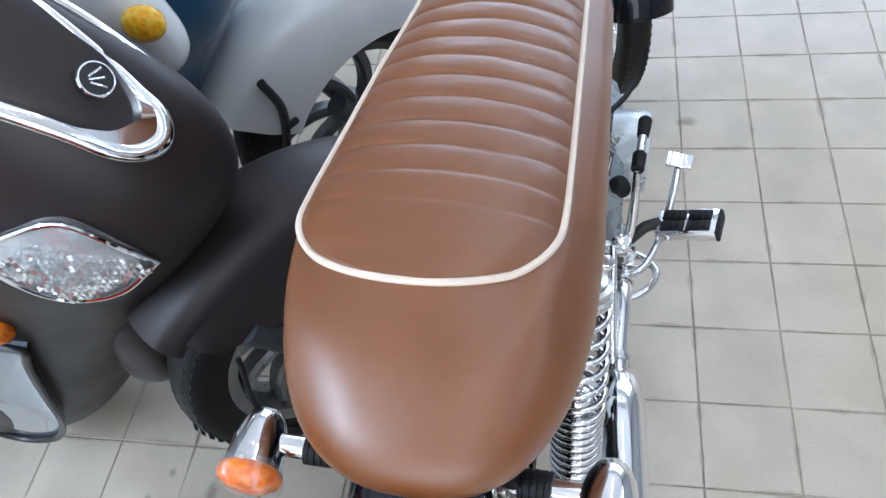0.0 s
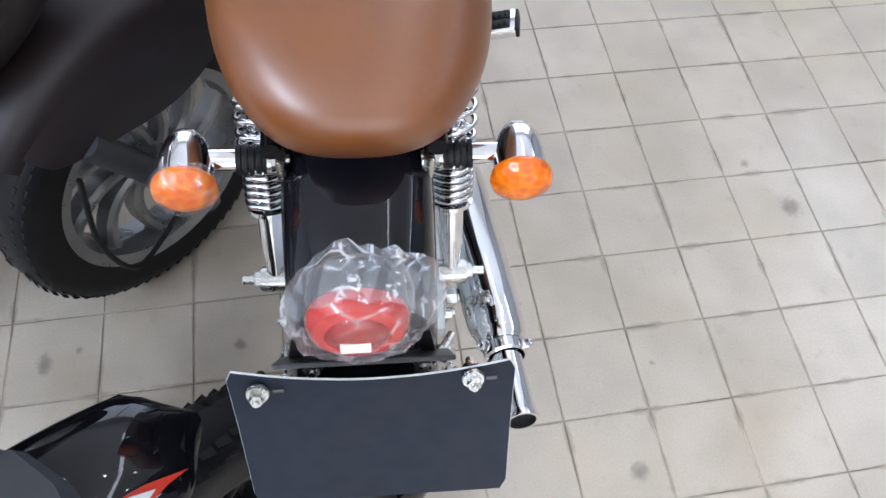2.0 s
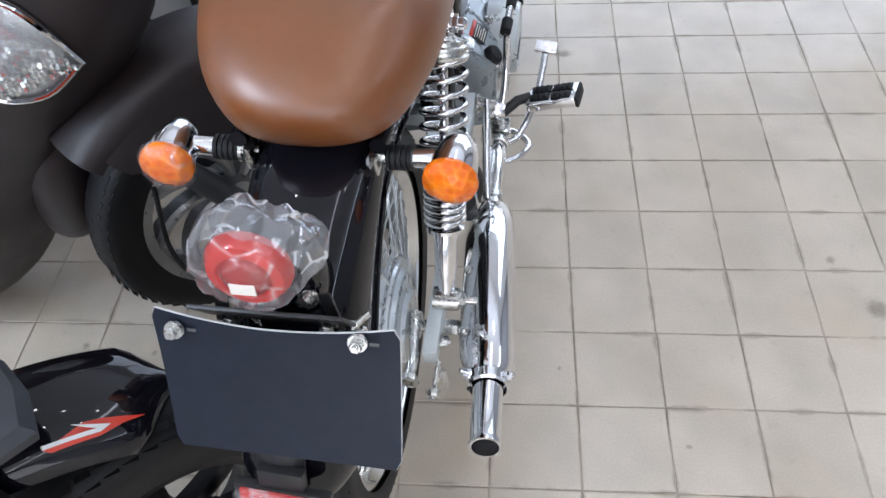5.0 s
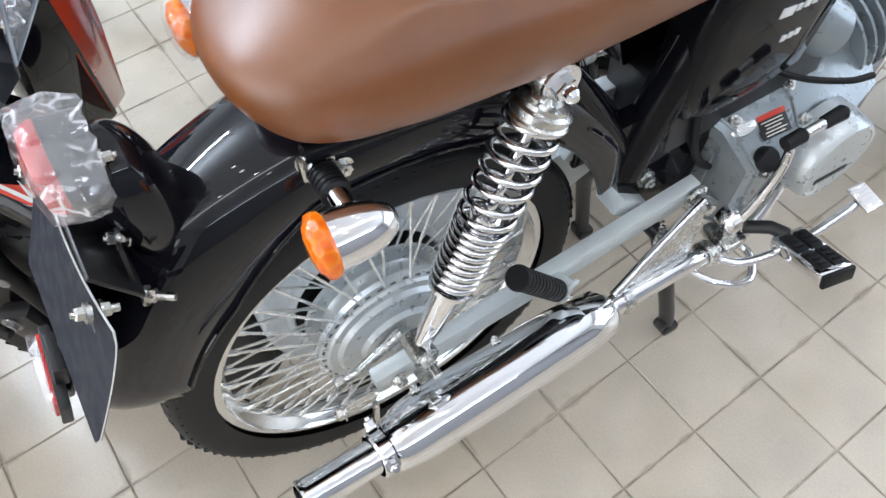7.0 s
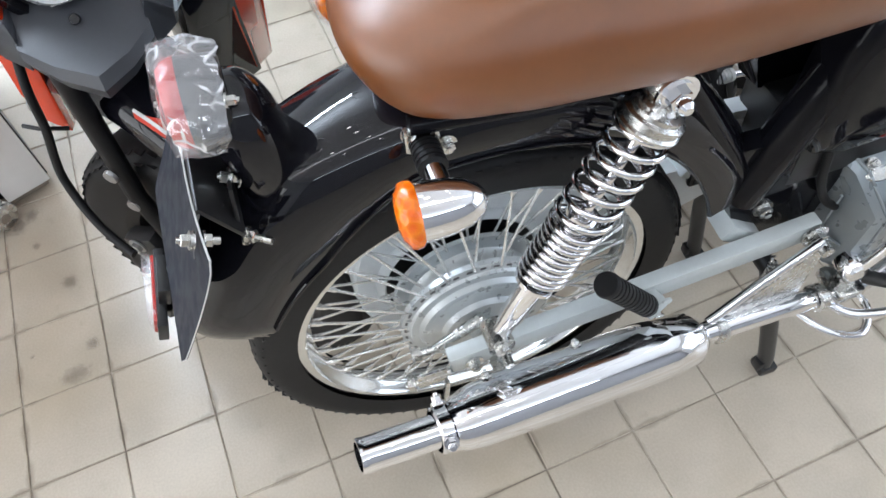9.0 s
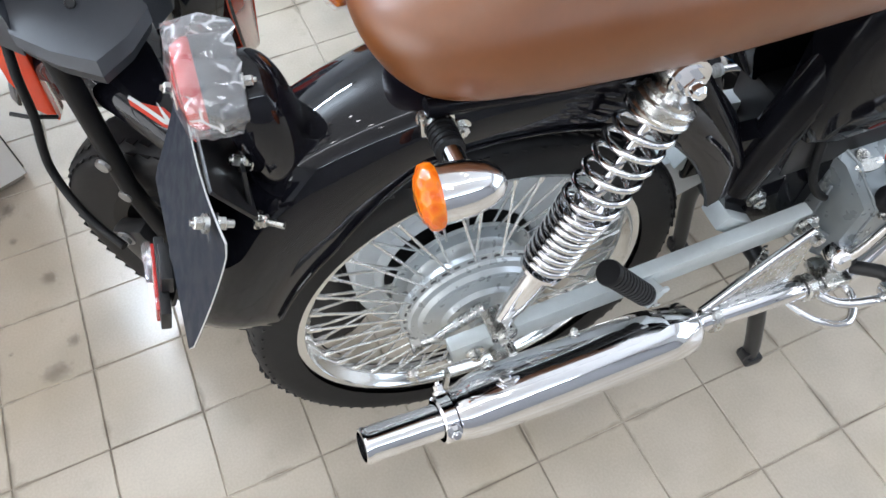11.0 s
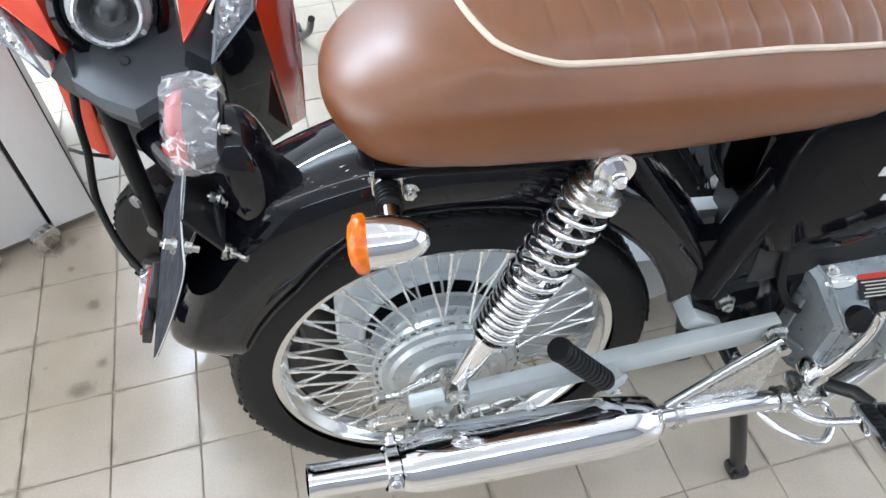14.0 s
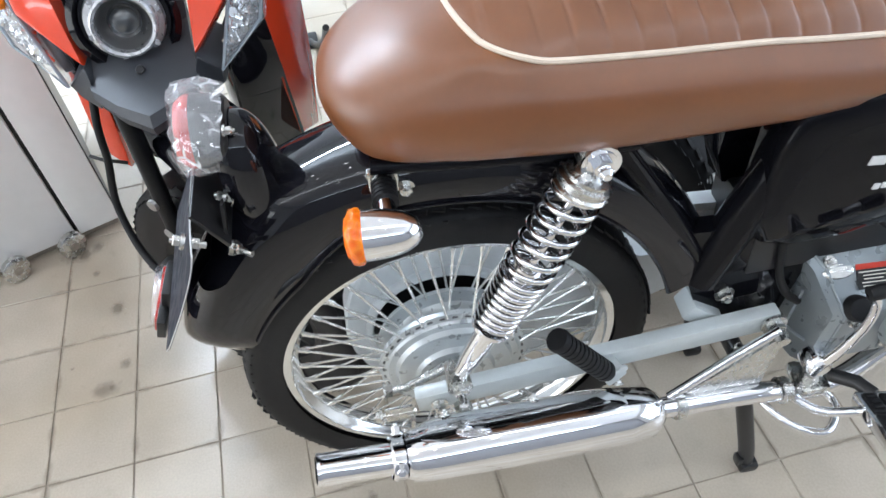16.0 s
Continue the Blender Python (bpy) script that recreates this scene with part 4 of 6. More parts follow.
def build_swingarm():
    bm = B()
    bar(bm, (-0.075, 0.385, 0.366), (0.028, 0.385, 0.366), 0.034, 0.026, 0.008)
    arm = part("swing_arm", bm, SILVER, bike, "silver painted box-section swing arm")
    for s in (-1, 1):
        bm = B()
        bar(bm, (s * 0.088, -0.058, 0.337), (s * 0.088, 0.415, 0.378), 0.020, 0.034, 0.004)
        part("arm_beam", bm, SILVER, arm)
        bm = B()
        bar(bm, (s * 0.052, 0.304, 0.392), (s * 0.056, 0.346, 0.360), 0.026, 0.040, 0.004, up=(1, 0, 0))
        part("arm_brace", bm, SILVER, arm)
    for s in (-1, 1):
        bm = B()
        add_box(bm, (s * 0.1, -0.082, 0.333), (0.004, 0.036, 0.028), None, 0.001)
        add_tube(bm, [(s * 0.1, -0.105, 0.333), (s * 0.1, -0.06, 0.333)], 0.004, 8)
        add_hex(bm, (s * 0.1, -0.104, 0.333), (0, -1, 0), 0.0075, 0.009)
        bar(bm, (s * 0.104, -0.066, 0.322), (s * 0.110, -0.072, 0.288), 0.005, 0.010, 0.001, up=(1, 0, 0))
        add_hex(bm, (s * 0.099, -0.03, 0.337), (s, 0, 0), 0.008, 0.010)
        part("chain_adjuster", bm, STEEL, arm)
    # pivot
    bm = B()
    add_hex(bm, (0.100, 0.405, 0.378), (1, 0, 0), 0.012, 0.014)
    add_tube(bm, [(0.108, 0.405, 0.378), (0.130, 0.405, 0.378)], 0.0085, 10)
    part("pivot_nut", bm, STEEL, arm)
    # chain case on the left
    bm = B()
    rows = []
    for x, g in ((-0.042, 0.975), (-0.046, 1.0), (-0.078, 1.0)):
        ring_ = []
        for t in range(13):
            a = radians(90 + 180 * t / 12)
            ring_.append(Vector((x, math.cos(a) * 0.140 * g, 0.325 + math.sin(a) * 0.176 * g)))
        ring_ += [Vector((x, 0.10, 0.185)), Vector((x, 0.30, 0.290)), Vector((x, 0.42, 0.335)), Vector((x, 0.42, 0.375)), Vector((x, 0.28, 0.385)), Vector((x, 0.17, 0.440)), Vector((x, 0.09, 0.490))]
        rows.append(ring_)
    add_loft(bm, rows)
    case = part("chain_case", bm, CASE, bike, "silver chain case", angle=30)
    bm = B()
    add_lathe(bm, [(0.101, -0.045), (0.101, -0.034), (0.103, -0.032), (0.107, -0.033), (0.112, -0.041), (0.112, -0.045)], AXLE, (1, 0, 0), 64)
    part("case_lip", bm, CASE, case, angle=50)
    # pillion foot rests
    for s in (-1, 1):
        bm = B()
        p, q = Vector((s * 0.112, 0.186, 0.356)), Vector((s * 0.118, 0.114, 0.460))
        d = q - p
        prof = [(0, 0.0), (0.0115, 0.0)]
        for k in range(11):
            h = 0.06 + 0.078 * k
            prof += [(0.0142, h), (0.0142, h + 0.05), (0.0126, h + 0.054), (0.0126, h + 0.072)]
        prof += [(0.0150, 0.93), (0.0152, 0.97), (0.0138, 1.0), (0, 1.0)]
        add_lathe(bm, [(r, h * d.length) for r, h in prof], p, d, 22)
        peg = part("pillion_peg", bm, RUBBER, bike, "ribbed black rubber foot peg folded up")
        bm = B()
        add_box(bm, (s * 0.106, 0.192, 0.352), (0.026, 0.030, 0.026), Euler((0.4, 0, 0.3)).to_matrix(), 0.004)
        add_lathe(bm, [(0, 0), (0.006, 0), (0.006, 0.003), (0, 0.003)], (s * 0.118, 0.202, 0.372), (s, 0, 0), 12)
        part("peg_bracket", bm, SILVER, peg)


build_swingarm()


def build_exhaust():
    tip, back, front = Vector((0.1755, -0.187, 0.368)), Vector((0.168, -0.083, 0.346)), Vector((0.139, 0.255, 0.288))
    d = front - back
    bm = B()
    Ld = d.length
    add_lathe(bm, [(0, 0.0), (0.026, 0.0), (0.031, 0.008), (0.0345, 0.030), (0.0365, 0.12), (0.0365, Ld - 0.06), (0.0335, Ld - 0.02), (0.022, Ld - 0.004), (0.016, Ld), (0, Ld)], back, d, 40)
    muf = part("muffler", bm, CHROME, bike, "chrome muffler with narrow tail pipe", angle=50)
    bm = B()
    e = tip - back
    Le = e.length
    add_lathe(bm, [(0.0165, Le), (0.0195, Le), (0.0205, Le - 0.004), (0.0195, Le - 0.008), (0.0195, 0.012), (0.023, 0.004), (0.023, -0.008), (0.0165, -0.01), (0.0165, Le)], back, e, 32)
    part("tail_pipe", bm, CHROME, muf, "chrome tail pipe")
    # black disc across the bore, put in for the shade inside the pipe
    bm = B()
    add_lathe(bm, [(0.0163, Le - 0.02), (0, Le - 0.02)], back, e, 24)
    part("dark_bore_disc", bm, RUBBER, muf)
    # heat shield: an open shell over the inner upper side
    bm = B()
    ax, u, v = frame_of(d)
    inner = Vector((-0.75, 0, 0.66))
    u = (inner - ax * inner.dot(ax)).normalized()
    v = ax.cross(u)
    rows = []
    for k in range(25):
        t = k / 24
        h = 0.012 + (Ld - 0.055) * t
        grow = 0.0405 * (1 - 0.25 * abs(2 * t - 1) ** 8)
        spread = 1.15 * (1 - 0.35 * abs(2 * t - 1) ** 6)
        row = []
        for j in range(13):
            a = -spread + 2 * spread * j / 12
            row.append(back + ax * h + (u * math.cos(a) + v * math.sin(a)) * grow)
        for j in range(13):
            a = spread - 2 * spread * j / 12
            row.append(back + ax * h + (u * math.cos(a) + v * math.sin(a)) * (grow - 0.0018))
        rows.append(row)
    add_loft(bm, rows)
    shield = part("heat_shield", bm, CHROME, muf, "long chrome heat shield")
    for t in (0.16, 0.5, 0.84):
        bm = B()
        add_hex(bm, back + d * t + u * 0.0405, u, 0.005, 0.006)
        part("shield_screw", bm, STEEL, shield)
    # clamp at the rear
    bm = B()
    add_lathe(bm, [(0.024, 0.004), (0.027, 0.006), (0.027, 0.020), (0.024, 0.022)], back - d.normalized() * 0.022, d, 28)
    for a in (0.6, 2.6):
        add_hex(bm, back + Vector((math.cos(a) * 0.028, -0.005, math.sin(a) * 0.028)), (math.cos(a), 0, math.sin(a)), 0.006, 0.010)
    part("muffler_clamp", bm, CHROME, muf)
    # header pipe
    bm = B()
    line = smooth_line([front - d.normalized() * 0.01, (0.137, 0.30, 0.283), (0.136, 0.355, 0.278), (0.134, 0.41, 0.268), (0.131, 0.465, 0.243), (0.120, 0.53, 0.245), (0.098, 0.60, 0.262), (0.07, 0.70, 0.27), (0.05, 0.78, 0.30), (0.04, 0.82, 0.36)], 6)
    add_tube(bm, line, 0.0145, 18)
    pipe = part("header_pipe", bm, CHROME, muf, "chrome header pipe")
    for y0, z0, x0 in ((0.272, 0.286, 0.138), (0.425, 0.264, 0.1335)):
        bm = B()
        add_lathe(bm, [(0.0145, 0), (0.0185, 0.001), (0.0185, 0.013), (0.0145, 0.014)], (x0, y0, z0), (-0.05, 1, -0.16), 24)
        part("pipe_clamp", bm, STEEL, pipe)
    # triangular hanger plate and its round stay
    bm = B()
    tri = [(0.128, 0.290, 0.300), (0.112, 0.420, 0.372), (0.126, 0.395, 0.280), (0.130, 0.330, 0.284)]
    add_loft(bm, [[Vector(p) for p in tri], [Vector(p) + Vector((0.003, 0, 0)) for p in tri]])
    part("hanger_plate", bm, STEEL, muf, "polished triangular hanger plate")
    bm = B()
    add_tube(bm, smooth_line([(0.130, 0.268, 0.297), (0.124, 0.315, 0.327), (0.120, 0.365, 0.363), (0.116, 0.405, 0.386)]), 0.0062, 10)
    part("hanger_stay", bm, CHROME, muf)


build_exhaust()


def build_stand():
    for s in (-1, 1):
        bm = B()
        add_tube(bm, smooth_line([(s * 0.075, 0.395, 0.27), (s * 0.098, 0.41, 0.19), (s * 0.112, 0.438, 0.06), (s * 0.115, 0.445, 0.012)]), 0.0125, 14)
        add_box(bm, (s * 0.115, 0.447, 0.010), (0.032, 0.030, 0.020), None, 0.006)
        add_box(bm, (s * 0.117, 0.430, 0.028), (0.016, 0.010, 0.022), None, 0.003)
        part("centre_stand_leg", bm, SATIN, bike, "black steel centre stand leg")
    bm = B()
    add_tube(bm, [(-0.08, 0.395, 0.27), (0.08, 0.395, 0.27)], 0.013, 12)
    part("centre_stand_bar", bm, SATIN, bike)
    bm = B()
    pts = [Vector((0.094, 0.372 + 0.004 * math.cos(k * 0.9), 0.235 + 0.10 * k / 70)) + Vector((0.004 * math.sin(k * 0.9), 0, 0)) for k in range(70)]
    add_tube(bm, pts, 0.0016, 5)
    part("stand_spring", bm, STEEL, bike)


build_stand()


def build_engine():
    # gearbox half with sloping right shoulder
    bm = B()
    shape = [(-0.092, 0.300), (-0.092, 0.432), (0.046, 0.453), (0.076, 0.441), (0.121, 0.396), (0.122, 0.306), (0.104, 0.284), (-0.07, 0.284)]
    rows = []
    for y, g, dz, skew in ((0.428, 0.95, 0.0, 0.45), (0.437, 1.0, 0, 0.45), (0.48, 1.0, 0, 0.28), (0.585, 1.0, 0, 0), (0.66, 0.94, 0.0, 0), (0.72, 0.80, 0.01, 0)):
        rows.append([Vector((x * g, y + 0.10 * (z - 0.37) + skew * max(0.0, x - 0.03), 0.365 + (z - 0.365) * g + dz)) for x, z in shape])
    add_loft(bm, rows)
    bmesh.ops.bevel(bm, geom=[e for e in bm.edges if len(e.link_faces) == 2 and e.calc_face_angle() > 0.4], offset=0.0032, segments=2, affect="EDGES")
    eng = part("engine", bm, CAST, bike, "silver cast engine case with kick starter", angle=30)
    for y, skew in ((0.440, 0.45), (0.560, 0.0)):
        bm = B()
        prof_ = [(0.048, 0.4535), (0.0765, 0.4418), (0.1218, 0.3965), (0.1226, 0.312)]
        add_tube(bm, [(x, y + 0.10 * (z - 0.37) + skew * max(0.0, x - 0.03), z) for x, z in prof_], 0.0022, 8)
        part("case_rib", bm, CAST, eng)
    for p, q in (((0.074, 0.4445, 0.330), (0.074, 0.4505, 0.402)), ((0.074, 0.4445, 0.330), (0.104, 0.4580, 0.330))):
        bm = B()
        bar(bm, p, q, 0.004, 0.0045, 0.0015)
        part("case_rib", bm, CAST, eng)
    # big round front cover
    bm = B()
    add_lathe(bm, [(0, 0.0), (0.066, 0.0), (0.0665, 0.020), (0.0635, 0.050), (0.060, 0.056), (0.056, 0.057), (0.054, 0.0555), (0, 0.0555)], (0.098, 0.608, 0.364), (1, 0, 0), 44)
    part("rotor_cover", bm, HUB, eng, "round silver cover with dark lettering", angle=30)
    for k in range(8):
        bm = B()
        add_box(bm, (0.1542, 0.580 + 0.0080 * k, 0.342 - 0.0006 * k), (0.0016, 0.0062 - 0.0015 * (k % 3 == 1), 0.0085), None, 0.0004)
        part("cover_mark", bm, SATIN, eng)
    bm = B()
    add_lathe(bm, [(0, 0.0), (0.034, 0.0), (0.036, 0.004), (0.036, 0.088), (0.032, 0.094), (0.014, 0.096), (0.012, 0.108), (0, 0.109)], (0.020, 0.548, 0.560), (0.40, 0.78, -0.55), 32)
    part("starter_motor", bm, CAST, eng, "dull silver starter motor", angle=30)
    # bolts round the case
    bolt = None
    for x, y, z, n in ((0.1205, 0.498, 0.385, (1, 0, 0)), (0.1205, 0.492, 0.318, (1, 0, 0)), (0.070, 0.474, 0.444, (0.5, 0, 0.86)), (0.062, 0.570, 0.448, (0.4, 0, 0.9)), (0.1205, 0.560, 0.325, (1, 0, 0)), (0.10, 0.572, 0.420, (0.7, 0, 0.7))):
        bm = B()
        a = Vector(n).normalized()
        p = Vector((x, y, z))
        add_lathe(bm, [(0.0085, -0.006), (0.0085, 0.005), (0, 0.005)], p, a, 12)
        add_hex(bm, p + a * 0.005, a, 0.0052, 0.007)
        part("case_bolt", bm, STEEL, eng)
    bm = B()
    add_lathe(bm, [(0, -0.004), (0.017, -0.004), (0.017, 0.010), (0.014, 0.014), (0, 0.014)], (0.114, 0.498, 0.402), (0.75, 0, 0.66), 24)
    part("oil_cap", bm, RUBBER, eng, "black oil filler cap")
    bm = B()
    add_box(bm, (-0.005, 0.520, 0.4535), (0.105, 0.150, 0.010), None, 0.003)
    part("case_cover", bm, CAST, eng, "raised cast cover")
    # label on the sloping shoulder
    rot = Euler((0, radians(36), radians(-4))).to_matrix()
    c = Vector((0.0905, 0.527, 0.4300))
    bm = B()
    add_box(bm, c, (0.032, 0.044, 0.0014), rot, 0.0004)
    lab = part("warning_label", bm, SATIN, eng, "black label with red band and fine white lines")
    bm = B()
    add_box(bm, c + rot @ Vector((-0.0125, 0, 0.0008)), (0.007, 0.044, 0.0012), rot, 0.0003)
    part("label_band", bm, DECAL_RED, lab)
    for k in range(5):
        bm = B()
        add_box(bm, c + rot @ Vector((-0.0055 + 0.0044 * k, -0.002 + 0.002 * (k % 2), 0.0008)), (0.0014, 0.034 - 0.005 * (k % 3), 0.0010), rot)
        part("label_line", bm, PAPER, lab)
    bm = B()
    add_lathe(bm, [(0, 0), (0.0095, 0), (0.0085, 0.0016), (0, 0.0022)], (0, 0, 0), (0, 0, 1), 28)
    for v in bm.verts:
        v.co = Vector((0.0800, 0.484, 0.4365)) + Euler((0, radians(30), 0)).to_matrix() @ Vector((v.co.x, v.co.y * 2.2, v.co.z))
    part("oval_tag", bm, STEEL, eng, "polished oval tag")
    # cylinder, lying forward, with fins and starter motor
    bm = B()
    add_tube(bm, [(0, 0.66, 0.42), (0, 0.86, 0.46)], 0.058, 28)
    part("cylinder", bm, CAST, eng, "finned cylinder")
    for k in range(9):
        bm = B()
        p = Vector((0, 0.70 + 0.017 * k, 0.428 + 0.0034 * k))
        add_lathe(bm, [(0, -0.002), (0.080, -0.002), (0.080, 0.002), (0, 0.002)], p, (0, 1, 0.2), 24)
        part("cylinder_fin", bm, CAST, eng)
    bm = B()
    add_tube(bm, smooth_line([(0.062, 0.520, 0.505), (0.067, 0.532, 0.495), (0.089, 0.562, 0.485), (0.114, 0.606, 0.480), (0.123, 0.637, 0.480)]), 0.0042, 10)
    part("cable", bm, RUBBER, eng, "black cable")
    bm = B()
    add_tube(bm, smooth_line([(0.062, 0.405, 0.50), (0.068, 0.412, 0.44), (0.072, 0.430, 0.400), (0.074, 0.450, 0.380)]), [0.0055] * 19, 10)
    part("breather_hose", bm, RUBBER, eng, "black breather hose")
    # kick starter
    bm = B()
    add_lathe(bm, [(0, 0), (0.017, 0), (0.018, 0.006), (0.018, 0.024), (0.014, 0.030), (0, 0.030)], (0.112, 0.467, 0.312), (1, 0, 0), 20)
    add_tube(bm, smooth_line([(0.134, 0.467, 0.312), (0.139, 0.480, 0.345), (0.141, 0.497, 0.400), (0.141, 0.495, 0.445), (0.140, 0.483, 0.466)]), [0.0072] * 10 + [0.0064] * 15, 12)
    kick = part("kick_starter", bm, CHROME, bike, "chrome kick starter lever with black rubber")
    bm = B()
    add_lathe(bm, [(0, 0), (0.0092, 0), (0.0096, 0.026), (0.0058, 0.029), (0.0058, 0.055), (0.0085, 0.057), (0.0098, 0.085), (0.006, 0.090), (0, 0.090)], (0.140, 0.478, 0.467), (0.06, 1, 0.13), 16)
    part("kick_rubber", bm, RUBBER, kick)
    bm = B()
    add_tube(bm, [(0.1418, 0.507, 0.4708), (0.1434, 0.533, 0.4742)], 0.0066, 12)
    part("kick_band", bm, CHROME, kick)


build_engine()


def build_controls():
    # rider's foot rest: chrome box with rubber pads
    bm = B()
    rot = Euler((radians(-4), radians(-18), radians(-8))).to_matrix()
    c = Vector((0.220, 0.517, 0.316)) - rot @ Vector((0, 0, 0.011))
    add_box(bm, c, (0.092, 0.052, 0.020), rot, 0.005)
    peg = part("foot_rest", bm, CHROME, bike, "chrome foot rest with black rubber blocks")
    for i in (-1, 1):
        for j in (-1, 1):
            bm = B()
            add_box(bm, c + rot @ Vector((i * 0.0195, j * 0.0115, 0.0105)), (0.036, 0.019, 0.005), rot, 0.002)
            for q in (-1, 0, 1):
                add_box(bm, c + rot @ Vector((i * 0.0195 + q * 0.010, j * 0.0115, 0.0142)), (0.004, 0.013, 0.003), rot, 0.0008)
            part("rubber_pad", bm, RUBBER, peg)
    bm = B()
    add_box(bm, c + rot @ Vector((0.0475, 0, -0.001)), (0.007, 0.050, 0.021), rot, 0.003)
    part("end_cap", bm, RUBBER, peg)
    bm = B()
    add_tube(bm, [(0.182, 0.522, 0.298), (0.160, 0.512, 0.297), (0.135, 0.490, 0.285)], 0.0095, 12)
    part("rest_arm", bm, SATIN, peg)
    bm = B()
    add_box(bm, (0.125, 0.470, 0.268), (0.050, 0.040, 0.018), None, 0.005)
    add_hex(bm, (0.13, 0.468, 0.277), (0, 0, 1), 0.012, 0.012)
    part("rest_clamp", bm, STEEL, peg)
    # brake pedal
    bm = B()
    add_tube(bm, smooth_line([(0.130, 0.44, 0.250), (0.165, 0.475, 0.245), (0.190, 0.535, 0.272), (0.200, 0.585, 0.305), (0.203, 0.612, 0.325)]), 0.0068, 12)
    pedal = part("brake_pedal", bm, CHROME, bike, "chrome brake pedal")
    bm = B()
    rot = Euler((radians(12), radians(5), radians(-5))).to_matrix()
    add_box(bm, (0.204, 0.622, 0.333), (0.042, 0.026, 0.008), rot, 0.003)
    part("pedal_pad", bm, CHROME, pedal, "ribbed chrome pad")
    for k in range(6):
        bm = B()
        add_box(bm, Vector((0.204, 0.622, 0.333)) + rot @ Vector((-0.016 + 0.0064 * k, 0, 0.0046)), (0.0028, 0.022, 0.0022), rot)
        part("pad_rib", bm, CHROME, pedal)
    bm = B()
    add_tube(bm, smooth_line([(0.10, 0.47, 0.235), (0.145, 0.51, 0.225), (0.185, 0.48, 0.222), (0.165, 0.43, 0.232), (0.11, 0.40, 0.240)]), 0.0062, 10)
    part("pedal_loop", bm, CHROME, pedal)

    # rest and gear lever on the far side
    bm = B()
    c = Vector((-0.215, 0.530, 0.336))
    rot = Euler((radians(4), radians(-14), radians(3))).to_matrix()
    add_box(bm, c, (0.088, 0.050, 0.020), rot, 0.004)
    peg = part("foot_rest", bm, CHROME, bike, "chrome foot rest with black rubber blocks")
    for i in (-1, 1):
        for j in (-1, 1):
            bm = B()
            add_box(bm, c + rot @ Vector((i * 0.0195, j * 0.0115, 0.0105)), (0.034, 0.018, 0.006), rot, 0.002)
            part("rubber_pad", bm, RUBBER, peg)
    bm = B()
    add_tube(bm, [(-0.180, 0.528, 0.336), (-0.13, 0.50, 0.30), (-0.10, 0.48, 0.29)], 0.0095, 12)
    part("rest_arm", bm, SATIN, peg)
    bm = B()
    add_tube(bm, smooth_line([(-0.100, 0.545, 0.320), (-0.150, 0.530, 0.345), (-0.180, 0.500, 0.360), (-0.187, 0.462, 0.363)]), 0.0055, 10)
    lever = part("gear_lever", bm, CHROME, bike, "chrome gear lever")
    bm = B()
    prof = [(0, 0), (0.0095, 0)]
    for k in range(8):
        prof += [(0.0105, 0.004 + 0.005 * k), (0.0105, 0.006 + 0.005 * k), (0.0092, 0.0065 + 0.005 * k), (0.0092, 0.0085 + 0.005 * k)]
    prof += [(0.0098, 0.044), (0, 0.046)]
    add_lathe(bm, prof, (-0.187, 0.467, 0.363), (0, -1, -0.03), 18)
    part("lever_sleeve", bm, WHITE, lever, "ribbed white lever sleeve")


build_controls()


